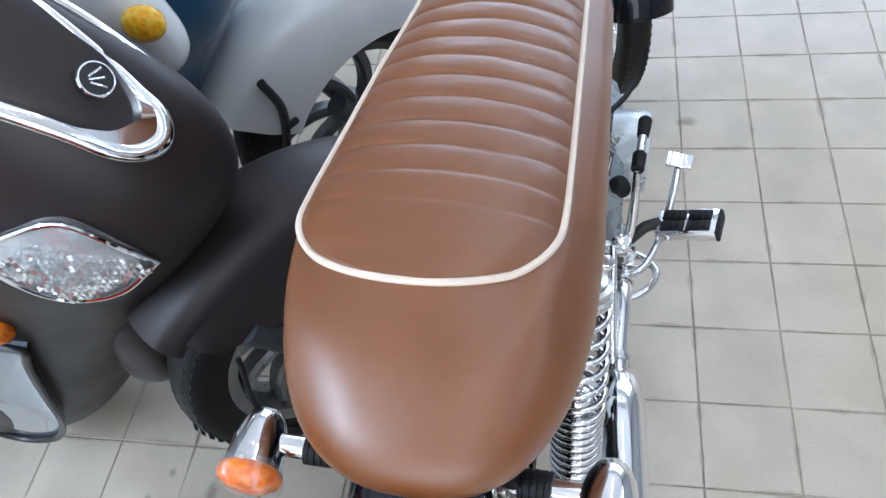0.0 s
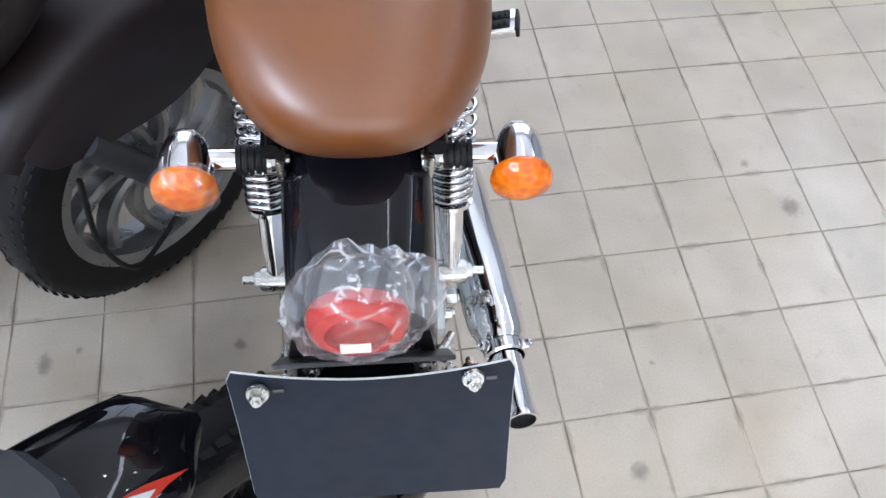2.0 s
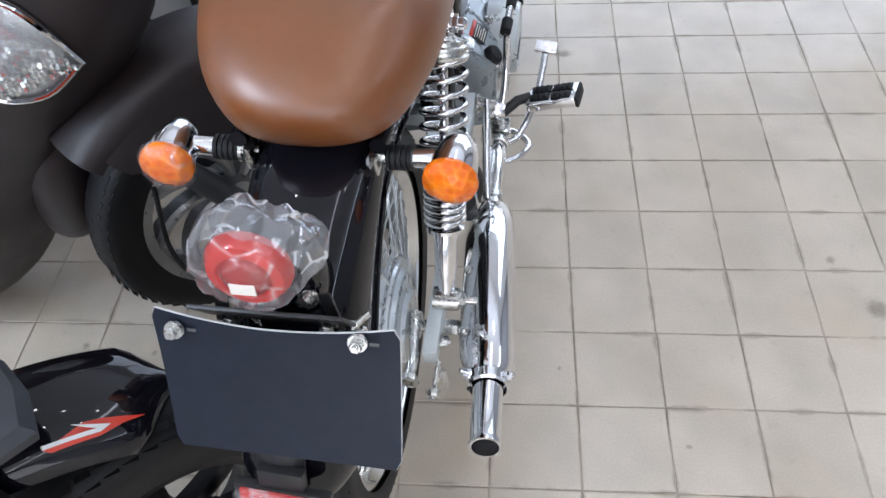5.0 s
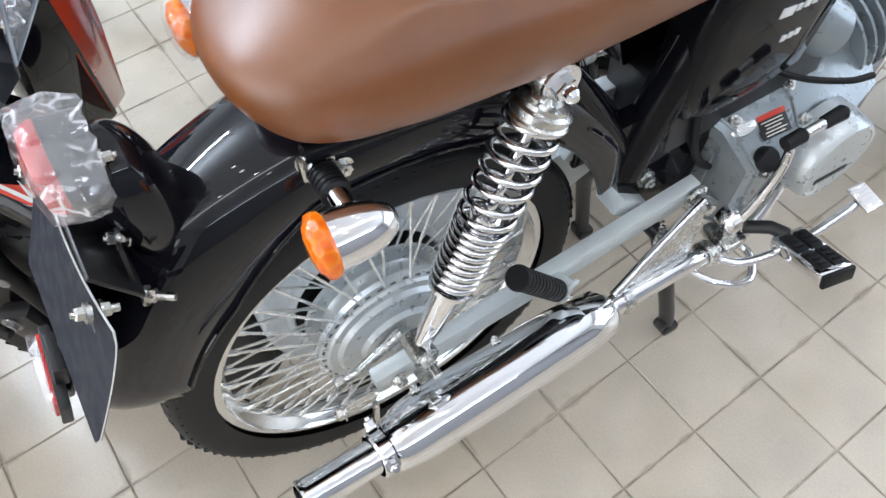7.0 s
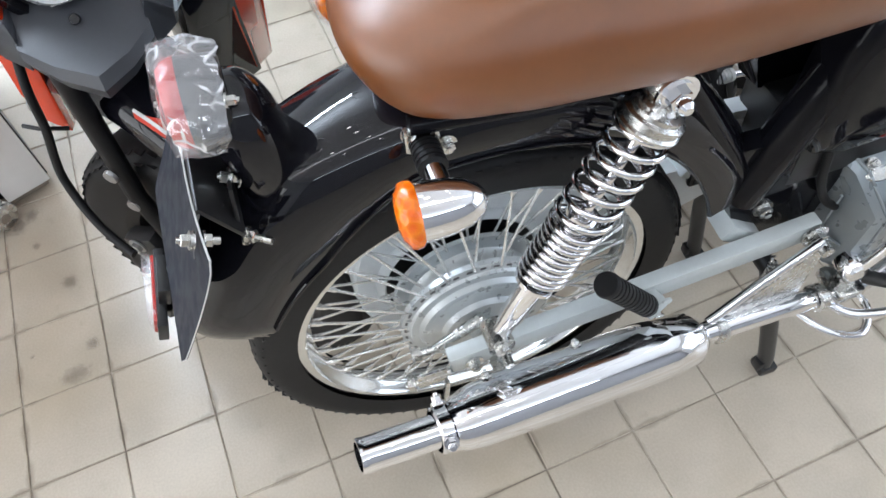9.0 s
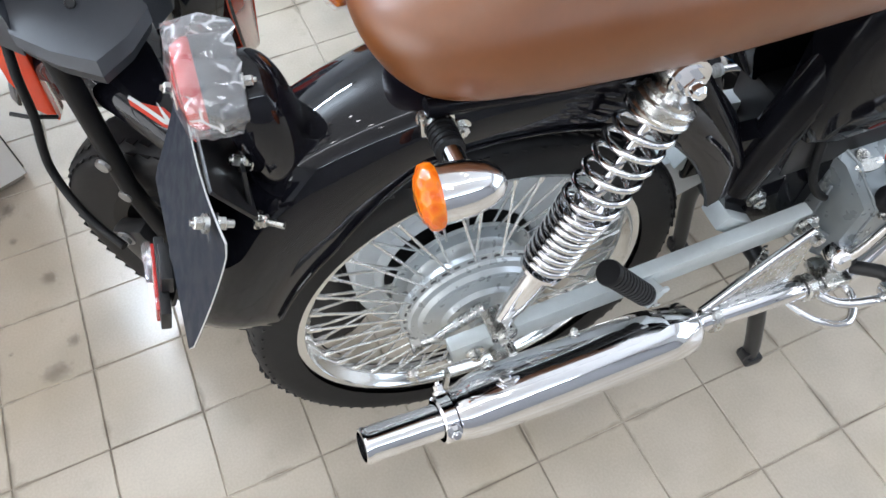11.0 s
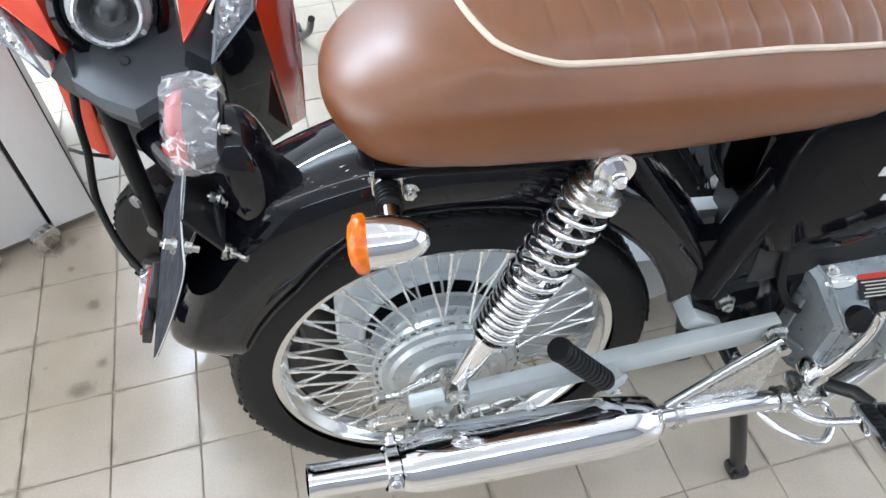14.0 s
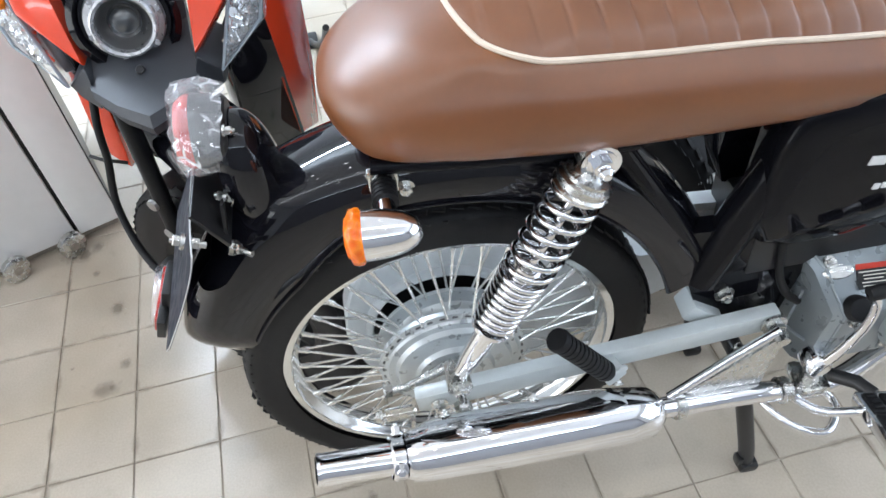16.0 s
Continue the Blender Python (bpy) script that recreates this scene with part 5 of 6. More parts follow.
def build_frame():
    # side cover, bulged panel with a pale badge
    for s in (-1, 1):
        bm = B()
        rows = []
        shape = [(0.348, 0.560), (0.352, 0.655), (0.368, 0.700), (0.42, 0.714), (0.50, 0.714), (0.556, 0.700), (0.566, 0.62), (0.540, 0.515), (0.463, 0.500), (0.40, 0.500), (0.362, 0.515)]
        cy, cz = 0.455, 0.61
        for x, g in ((0.030, 0.98), (0.066, 1.0), (0.076, 0.975), (0.081, 0.90), (0.084, 0.6)):
            rows.append([Vector((s * x, cy + (y - cy) * g, cz + (z - cz) * g)) for y, z in shape])
        add_loft(bm, rows)
        cover = part("side_cover", bm, DIM_BLACK, bike, "glossy black side cover with a pale badge", angle=50)
        if s > 0:
            lean = Euler((radians(-8), 0, 0)).to_matrix()
            for k, (w, dz) in enumerate(((0.020, 0.0), (0.008, -0.001), (0.009, -0.0015), (0.008, -0.002), (0.007, -0.0025), (0.004, -0.003), (0.008, -0.0035))):
                bm = B()
                add_box(bm, (0.0848, 0.462 + 0.0118 * k + (0.005 if k else 0), 0.628 + dz), (0.0016, w, 0.012 if k == 0 else 0.008), lean, 0.0004)
                part("badge_shape", bm, WHITE, cover)
            for k in range(3):
                bm = B()
                add_box(bm, (0.0848, 0.474 + 0.010 * k, 0.588), (0.0016, 0.0078, 0.008), lean, 0.0004)
                part("badge_shape", bm, WHITE, cover)
        if s > 0:
            bm = B()
            f = [(s * 0.058, y, z) for y, z in ((0.274, 0.532), (0.285, 0.480), (0.298, 0.440), (0.330, 0.350), (0.372, 0.334), (0.440, 0.335), (0.455, 0.440), (0.470, 0.530), (0.330, 0.528))]
            add_loft(bm, [[Vector(q) for q in f], [Vector(q) - Vector((s * 0.026, 0, 0)) for q in f]])
            part("frame_plate", bm, DIM_BLACK, bike)
        if s > 0:
            bm = B()
            add_tube(bm, smooth_line([(0.050, 0.315, 0.440), (0.052, 0.340, 0.520), (0.054, 0.372, 0.610), (0.052, 0.410, 0.680), (0.040, 0.470, 0.725)]), 0.025, 18)
            part("frame_arm", bm, DIM_BLACK, bike)
    # tubes
    bm = B()
    for s in (-1, 1):
        add_tube(bm, smooth_line([(s * 0.050, 0.18, 0.690), (s * 0.050, 0.27, 0.545), (s * 0.048, 0.315, 0.46), (s * 0.045, 0.345, 0.40), (s * 0.045, 0.40, 0.35)]), 0.013, 14)
        add_box(bm, (s * 0.035, 0.350, 0.415 if s > 0 else 0.385), (0.012, 0.075, 0.090 if s > 0 else 0.060), None, 0.006)
    add_tube(bm, smooth_line([(0, 0.36, 0.72), (0, 0.60, 0.66), (0, 0.88, 0.72), (0, 1.05, 0.78)]), 0.030, 16)
    part("frame", bm, DIM_BLACK, bike, "glossy black tube frame")
    bm = B()
    add_hex(bm, (0.0585, 0.352, 0.405), (1, 0, 0), 0.009, 0.011)
    part("frame_bolt", bm, STEEL, bike)
    bm = B()
    add_box(bm, (0, 0.50, 0.478), (0.120, 0.26, 0.084), None, 0.006)
    part("engine_mount", bm, SATIN, bike, "dark engine mount under the side covers")
    # chain tensioner bracket seen through the gap
    bm = B()
    add_box(bm, (-0.050, 0.352, 0.4665), (0.024, 0.120, 0.0145), Euler((-0.12, 0, 0)).to_matrix(), 0.002)
    add_box(bm, (-0.050, 0.350, 0.4505), (0.024, 0.116, 0.0145), Euler((-0.12, 0, 0)).to_matrix(), 0.002)
    add_box(bm, (-0.050, 0.392, 0.425), (0.020, 0.014, 0.055), Euler((0.5, 0, 0)).to_matrix(), 0.003)
    part("tensioner_bracket", bm, CASE, bike, "pale silver bracket")
    # front wheel, turned to the left
    fm = pose(0.020, 1.220, 0.28, 0, 0, 22)
    bm = B()
    add_lathe(bm, [(0, -0.045), (0.05, -0.045), (0.055, -0.03), (0.055, 0.03), (0.05, 0.045), (0.015, 0.05), (0, 0.05)], (0, 0, 0), (1, 0, 0), 28)
    fw = part("front_wheel", bm, CAST, bike, "front wheel with black tyre turned aside", m=fm)
    bm = B()
    add_lathe(bm, [(0.205, 0.0), (0.215, 0.018), (0.226, 0.024), (0.228, 0.020), (0.222, 0.0), (0.228, -0.020), (0.226, -0.024), (0.215, -0.018), (0.205, 0.0)], (0, 0, 0), (1, 0, 0), 56)
    part("rim", bm, CHROME, fw)
    build_tyre("tyre", fw, (0, 0, 0), (1, 0, 0), 0.277, 0.226, 0.038)
    bm = B()
    for k in range(18):
        t = 2 * math.pi * k / 18
        for s in (-1, 1):
            add_tube(bm, [(s * 0.035, 0.05 * math.cos(t + s), 0.05 * math.sin(t + s)), (0, 0.212 * math.cos(t), 0.212 * math.sin(t))], 0.0017, 5)
    tagged(part("front_spoke", bm, STEEL, fw), kind="stuff")
    bm = B()
    def prof(deg):
        o = [(-0.058 * math.cos(math.pi * k / 10), 0.292 + 0.030 * math.sin(math.pi * k / 10)) for k in range(11)]
        return o + [(x * 0.95, r - 0.003) for x, r in o[::-1]]
    add_loft(bm, fender_rows(prof, 25, 165, 30, Vector((0, 0, 0))))
    part("front_fender", bm, BLACK, fw)
    for s in (-1, 1):
        bm = B()
        add_tube(bm, [(s * 0.068, 0.0, 0.0), (s * 0.072, -0.10, 0.28), (s * 0.074, -0.17, 0.50)], [0.020, 0.022, 0.016], 14)
        part("fork_leg", bm, CHROME, fw, "chrome fork leg")


build_frame()


# ---- neighbours in the row, noses towards the motorcycle ----
def nose_loft(levels, yc, back, depth=0.24, power=0.75, n=28, skew=0.0, far=1.0):
    """A fairing skinned from level outlines (z, nose x, half width, shift of the middle)."""
    rows = []
    for z, nose, hw, dy in levels:
        row = []
        for k in range(n + 1):
            t = -math.pi / 2 + math.pi * k / n
            d = hw * (far if t > 0 else 1.0) * math.copysign(abs(math.sin(t)) ** power, t)
            row.append(Vector((nose - depth * (1 - abs(math.cos(t)) ** power) + skew * d, yc + dy + d, z)))
        row.append(Vector((back, yc + dy + hw * 0.9 * far, z)))
        row.append(Vector((back, yc + dy - hw * 0.9, z)))
        rows.append(row)
    cols = list(zip(*rows))
    fine = [smooth_line(c, 4) for c in cols]
    return [[fine[c][r] for c in range(len(fine))] for r in range(len(fine[0]))]


def alloy_wheel(parent, m, rim_r, tyre_r, half, arms, mat, curve=0.5, label="cast alloy wheel"):
    bm = B()
    add_lathe(bm, [(0, -0.035), (0.034, -0.035), (0.038, -0.02), (0.038, 0.02), (0.034, 0.035), (0.012, 0.045), (0, 0.045)], (0, 0, 0), (1, 0, 0), 24)
    add_lathe(bm, [(rim_r - 0.024, 0.0), (rim_r - 0.018, half * 0.62), (rim_r, half * 0.72), (rim_r + 0.002, half * 0.66), (rim_r - 0.010, half * 0.55), (rim_r - 0.012, -half * 0.55), (rim_r + 0.002, -half * 0.66), (rim_r, -half * 0.72), (rim_r - 0.018, -half * 0.62), (rim_r - 0.024, 0.0)], (0, 0, 0), (1, 0, 0), 56)
    w = part("front_wheel", bm, mat, parent, label, m=m, angle=40)
    arm = B()
    rows = []
    for j in range(7):
        s = j / 6
        r, a = 0.03 + (rim_r - 0.045) * s, curve * s
        d, t = Vector((0, math.cos(a), math.sin(a))), Vector((0, -math.sin(a), math.cos(a)))
        wd = 0.015 + 0.017 * (r / rim_r)
        out = Vector((0.012, 0, 0))
        rows.append([d * r + t * wd * 0.5 + out, d * r + t * wd * 0.2 + out * 1.5, d * r - t * wd * 0.2 + out * 1.5, d * r - t * wd * 0.5 + out, d * r - t * wd * 0.5 - out, d * r + t * wd * 0.5 - out])
    add_loft(arm, rows)
    piece = part("wheel_arm", arm, mat, w, angle=40)
    for k in range(1, arms):
        share(piece, Matrix.Rotation(2 * math.pi * k / arms, 4, "X"))
    build_tyre("tyre", w, (0, 0, 0), (1, 0, 0), tyre_r, rim_r, half, 64, deep=0.0010)
    return w


def build_brown_scooter():
    sc = thing("scooter", pose(-0.60, 0.40, 0), "matte brown scooter with chrome nose trim and clear lamps", "scooter", "vehicles in the row")
    off = Vector((0.60, -0.40, 0))

    def mv(bm):
        bmesh.ops.translate(bm, verts=bm.verts, vec=off)
        return bm
    bm = B()
    levels = [(0.055, -1.10, 0.065, 0.01), (0.12, -1.02, 0.085, 0.0), (0.25, -0.92, 0.095, 0.0), (0.40, -0.82, 0.085, 0.0), (0.52, -0.718, 0.085, 0.0), (0.60, -0.645, 0.093, 0), (0.67, -0.604, 0.095, 0), (0.75, -0.602, 0.090, 0), (0.83, -0.640, 0.082, 0), (0.92, -0.71, 0.070, 0), (1.02, -0.80, 0.055, 0)]
    add_loft(bm, nose_loft(levels, 0.337, -1.45, 0.22, skew=0.5, far=1.3))
    part("front_fairing", mv(bm), BROWN, sc, angle=60)
    # lamp on the near flank: a domed patch inside an outline
    def patch(outline, lift, grow=1.0, rings=5, sink=0.012):
        c = sum((Vector(p) for p in outline), Vector()) / len(outline)
        nrm = Vector((0.32, -0.94, 0.02))
        edge = smooth_line([*outline, outline[0]], 5)[:-1]
        rows = [[c + (p - c) * grow - nrm * sink for p in edge]]
        for k in range(rings):
            s = 1 - k / rings
            rows.append([c + (p - c) * grow * s + nrm * lift * (1 - s * s) ** 0.5 for p in edge])
        bm = B()
        vs = add_loft(bm, rows, caps=False)
        bm.faces.new(vs[0][::-1])
        bm.faces.new(vs[-1])
        return bm
    diamond = [(-0.660, 0.286, 0.637), (-0.668, 0.266, 0.690), (-0.700, 0.256, 0.742), (-0.752, 0.247, 0.737), (-0.815, 0.240, 0.705), (-0.800, 0.241, 0.645), (-0.768, 0.252, 0.604), (-0.715, 0.268, 0.600)]
    lamp = part("turn_lamp", mv(patch(diamond, 0.010, 0.92)), SPOKE, sc, "faceted clear diamond-shaped lamp", angle=25)
    rng = random.Random(8)
    bm = B()
    c0 = sum((Vector(p) for p in diamond), Vector()) / 8
    out = Vector((0.32, -0.94, 0.02)).normalized()
    along = (Vector((-0.660, 0.286, 0.637)) - Vector((-0.815, 0.240, 0.705))).normalized()
    across = out.cross(along)
    turn = Matrix((along, across, out)).transposed()
    for i in range(-13, 14):
        for j in range(-8, 9):
            a, b = i * 0.0066 + 0.0033 * (j % 2), j * 0.0082
            reach = abs(a) / 0.082 + abs(b) / 0.062
            if reach < 0.98:
                p = c0 + along * a + across * b + out * (0.009 + 0.008 * (1 - reach) ** 0.5)
                tilt = Euler((rng.uniform(-0.5, 0.5), rng.uniform(-0.5, 0.5), 0.35)).to_matrix()
                add_box(bm, p, (0.0044, 0.0072, 0.003), turn @ tilt)
    tagged(part("lamp_facet", mv(bm), SPOKE, lamp), kind="stuff")
    bm = B()
    add_tube(bm, [c0 + (p - c0) * 1.0 + out * 0.004 for p in smooth_line([*[Vector(p) for p in diamond], Vector(diamond[0])], 5)[:-1]], 0.0035, 8, closed=True)
    part("lamp_edge", mv(bm), CHROME, lamp, "bright moulded lamp edge")
    part("lamp_cover", mv(patch(diamond, 0.020, 1.0)), LAMP_COVER, lamp)
    # smoked panel lower on the flank
    outline = [(-0.915, 0.249, 0.475), (-0.945, 0.250, 0.425), (-0.985, 0.250, 0.315), (-1.02, 0.252, 0.22), (-1.10, 0.258, 0.120), (-1.20, 0.260, 0.110), (-1.28, 0.256, 0.25), (-1.22, 0.252, 0.46), (-1.05, 0.250, 0.50)]
    panel = part("side_panel", mv(patch(outline, 0.012)), GREY_LENS, sc, "smooth blue-grey panel with a dark rim", angle=60)
    bm = B()
    add_tube(bm, [Vector(p) + Vector((0.002, -0.006, 0)) for p in smooth_line([*outline, outline[0]], 5)[:-1]], 0.006, 8, closed=True)
    part("panel_rim", mv(bm), SATIN, panel)
    bm = blob((-0.925, 0.246, 0.522), (0.022, 0.016, 0.020), 18, 12, 2.2)
    part("side_marker", mv(bm), ORANGE, sc, "amber side marker")
    bm = blob((-0.835, 0.350, 0.36), (0.055, 0.060, 0.13), 24, 16, 2.4, lambda p: Vector((p.x + 0.25 * p.z, p.y, p.z)))
    part("chin", mv(bm), BROWN, sc, angle=60)
    # front wheel, turned in, with fender and fork
    wm = pose(-0.019, 0.034, 0.246, 0, 0, -45.5)
    wheel = alloy_wheel(sc, wm, 0.176, 0.244, 0.055, 10, ALLOY, 0.8, "grey alloy front wheel turned aside")
    bm = B()
    def prof(deg):
        o = [(-0.076 * math.cos(math.pi * k / 12), 0.285 + 0.045 * math.sin(math.pi * k / 12) ** 0.7) for k in range(13)]
        return o + [(x * 0.95, r - 0.003) for x, r in o[::-1]]
    add_loft(bm, fender_rows(prof, 54, 130, 30, Vector((0, 0, 0))))
    part("fender", bm, BROWN, wheel, "matte brown front fender")
    bm = B()
    rows = []
    for k in range(25):
        a = radians(58 + 68 * k / 24)
        low = 0.255 - 0.085 * math.sin(math.pi * (k / 24) ** 0.8) ** 0.6
        rows.append([Vector((x, math.cos(a) * r, math.sin(a) * r)) for x, r in ((0.074, 0.292), (0.088, 0.5 * (0.292 + low)), (0.090, low), (0.082, low), (0.066, 0.288))])
    add_loft(bm, rows)
    part("fender_skirt", bm, BROWN, wheel)
    for s in (1, -1):
        bm = B()
        add_tube(bm, [(s * 0.078, -0.10, 0.20), (s * 0.075, -0.035, 0.07), (s * 0.070, 0.0, 0.0)], [0.021, 0.021, 0.024], 16)
        part("fork_leg", bm, GREY, wheel, "grey fork leg")
    bm = B()
    add_tube(bm, smooth_line([(0.085, -0.13, 0.16), (0.080, -0.15, 0.02), (0.078, -0.12, -0.09), (0.076, -0.03, -0.06), (0.074, 0.01, -0.02)]), 0.0042, 8)
    part("brake_hose", bm, RUBBER, wheel)
    # chrome V and round badge
    BADGE = Vector((-0.6395, 0.3375, 0.8490))
    bm = B()
    vee = [(-0.712, 0.290, 0.862), (-0.688, 0.294, 0.842), (-0.663, 0.299, 0.818), (-0.640, 0.305, 0.791), (-0.621, 0.318, 0.776), (-0.609, 0.337, 0.774), (-0.611, 0.354, 0.790), (-0.625, 0.361, 0.814), (-0.642, 0.369, 0.840), (-0.666, 0.376, 0.876), (-0.69, 0.383, 0.906)]
    add_tube(bm, smooth_line(vee, 5), [0.010 - 0.006 * max(0.0, (k - 28) / 22) + 0.003 * math.exp(-((k - 24) / 6) ** 2) for k in range(51)], 10)
    trim = part("chrome_trim", mv(bm), CHROME, sc, "swept chrome trim")
    inner = [Vector(p).lerp(BADGE, f) + Vector((0.006, -0.002, 0.004)) for p, f in zip(vee[2:9], (0.10, 0.26, 0.36, 0.36, 0.36, 0.26, 0.10))]
    outer = [Vector(p) + Vector((0.006, -0.002, 0.002)) for p in vee[2:9]]
    inner, outer = smooth_line(inner, 5), smooth_line(outer, 5)
    bm = B()
    add_loft(bm, [[p, q, q - Vector((0.02, 0, 0.004)), p - Vector((0.02, 0, 0.004))] for p, q in zip(outer, inner)])
    part("trim_web", mv(bm), CHROME, trim, "broad polished chrome tip")
    bm = B()
    add_lathe(bm, [(0, 0), (0.0165, 0), (0.0175, 0.004), (0.0165, 0.006), (0.0152, 0.006), (0.0148, 0.004), (0, 0.004)], BADGE, (0.787, -0.269, 0.555), 36)
    badge = part("badge", mv(bm), CHROME, sc, "round chrome badge with dark field")
    bm = B()
    add_lathe(bm, [(0.0147, 0.0048), (0.0, 0.0053)], BADGE, (0.787, -0.269, 0.555), 30)
    part("badge_field", mv(bm), SATIN, badge)
    a, u, v = frame_of((0.787, -0.269, 0.555))
    for k in (-1, 0, 1):
        bm = B()
        p = BADGE + a * 0.0062 + u * 0.0060 * k
        add_box(bm, p, (0.0022, 0.015, 0.0016), Matrix((u, v, a)).transposed() @ Matrix.Rotation(0.45 * k, 3, "Z"), 0.0004)
        part("badge_shape", mv(bm), CHROME, badge)
    bm = B()
    add_tube(bm, smooth_line([(-0.70, 0.402, 0.905), (-0.665, 0.402, 0.868), (-0.632, 0.402, 0.821), (-0.608, 0.402, 0.780), (-0.597, 0.404, 0.735)], 6), 0.005, 8)
    part("edge_trim", mv(bm), CHROME, sc)


build_brown_scooter()


def build_white_scooter():
    sc = thing("scooter", pose(-0.68, 0.92, 0), "white and blue scooter with orange indicator", "scooter", "vehicles in the row")
    off = Vector((0.68, -0.92, 0))

    def mv(bm):
        bmesh.ops.translate(bm, verts=bm.verts, vec=off)
        return bm
    bm = B()
    add_loft(bm, nose_loft([(0.06, -1.15, 0.10, 0.0), (0.2, -1.02, 0.12, 0), (0.36, -0.91, 0.125, 0), (0.52, -0.80, 0.13, 0), (0.62, -0.72, 0.135, 0), (0.72, -0.68, 0.135, 0), (0.82, -0.71, 0.12, 0), (0.95, -0.80, 0.10, 0)], 0.80, -1.5))
    part("front_fairing", mv(bm), BLUE, sc, "glossy blue front fairing", angle=60)
    bm = blob((-0.80, 0.590, 0.735), (0.080, 0.045, 0.090), 26, 16, 2.6, lambda p: Vector((p.x - 0.3 * p.z, p.y, p.z)))
    side = part("lamp_panel", mv(bm), WHITE, sc, "white lamp panel", angle=60)
    bm = blob((-0.722, 0.547, 0.752), (0.027, 0.020, 0.022), 22, 12, 2.2)
    part("indicator", mv(bm), AMBER, side, "amber indicator")
    wheel = alloy_wheel(sc, pose(0.02, 0.0, 0.25, 0, 0, -50), 0.170, 0.245, 0.055, 8, DARK_ALLOY, 0.6, "grey alloy front wheel turned aside")
    bm = B()
    def prof(deg):
        o = [(-0.080 * math.cos(math.pi * k / 12), 0.262 + 0.060 * math.sin(math.pi * k / 12) ** 0.7) for k in range(13)]
        return o + [(x * 0.95, r - 0.003) for x, r in o[::-1]]
    add_loft(bm, fender_rows(prof, 40, 146, 30, Vector((0, 0, 0))))
    rows = []
    for k in range(19):
        a = radians(52 + 94 * k / 18)
        low = 0.235 - 0.075 * math.sin(math.pi * 0.5 * k / 18)
        rows.append([Vector((x, math.cos(a) * r, math.sin(a) * r)) for x, r in ((0.078, 0.285), (0.092, 0.5 * (0.285 + low)), (0.088, low), (0.080, low), (0.072, 0.28))])
    add_loft(bm, rows)
    fender = part("fender", bm, WHITE, wheel, "large glossy white front fender", angle=50)
    bm = B()
    add_tube(bm, smooth_line([(0.096, -0.165, 0.235), (0.100, -0.150, 0.17), (0.100, -0.165, 0.10), (0.098, -0.19, 0.03)]), 0.008, 10)
    add_box(bm, (0.104, -0.145, 0.135), (0.010, 0.030, 0.012), Euler((0.25, 0, 0)).to_matrix(), 0.005)
    part("trim_strip", bm, SATIN, fender, "black trim strip with hook")
    for s in (1, -1):
        bm = B()
        add_tube(bm, [(s * 0.074, -0.05, 0.10), (s * 0.070, 0.0, 0.0)], 0.021, 16)
        part("fork_leg", bm, GREY, wheel)


build_white_scooter()


def prism(bm, front, back):
    """A solid from two rings of points."""
    add_loft(bm, [[Vector(p) for p in front], [Vector(p) for p in back]])


def soft(bm, w=0.006, seg=2):
    bmesh.ops.bevel(bm, geom=list(bm.edges), offset=w, segments=seg, affect="EDGES", profile=0.6)
    return bm


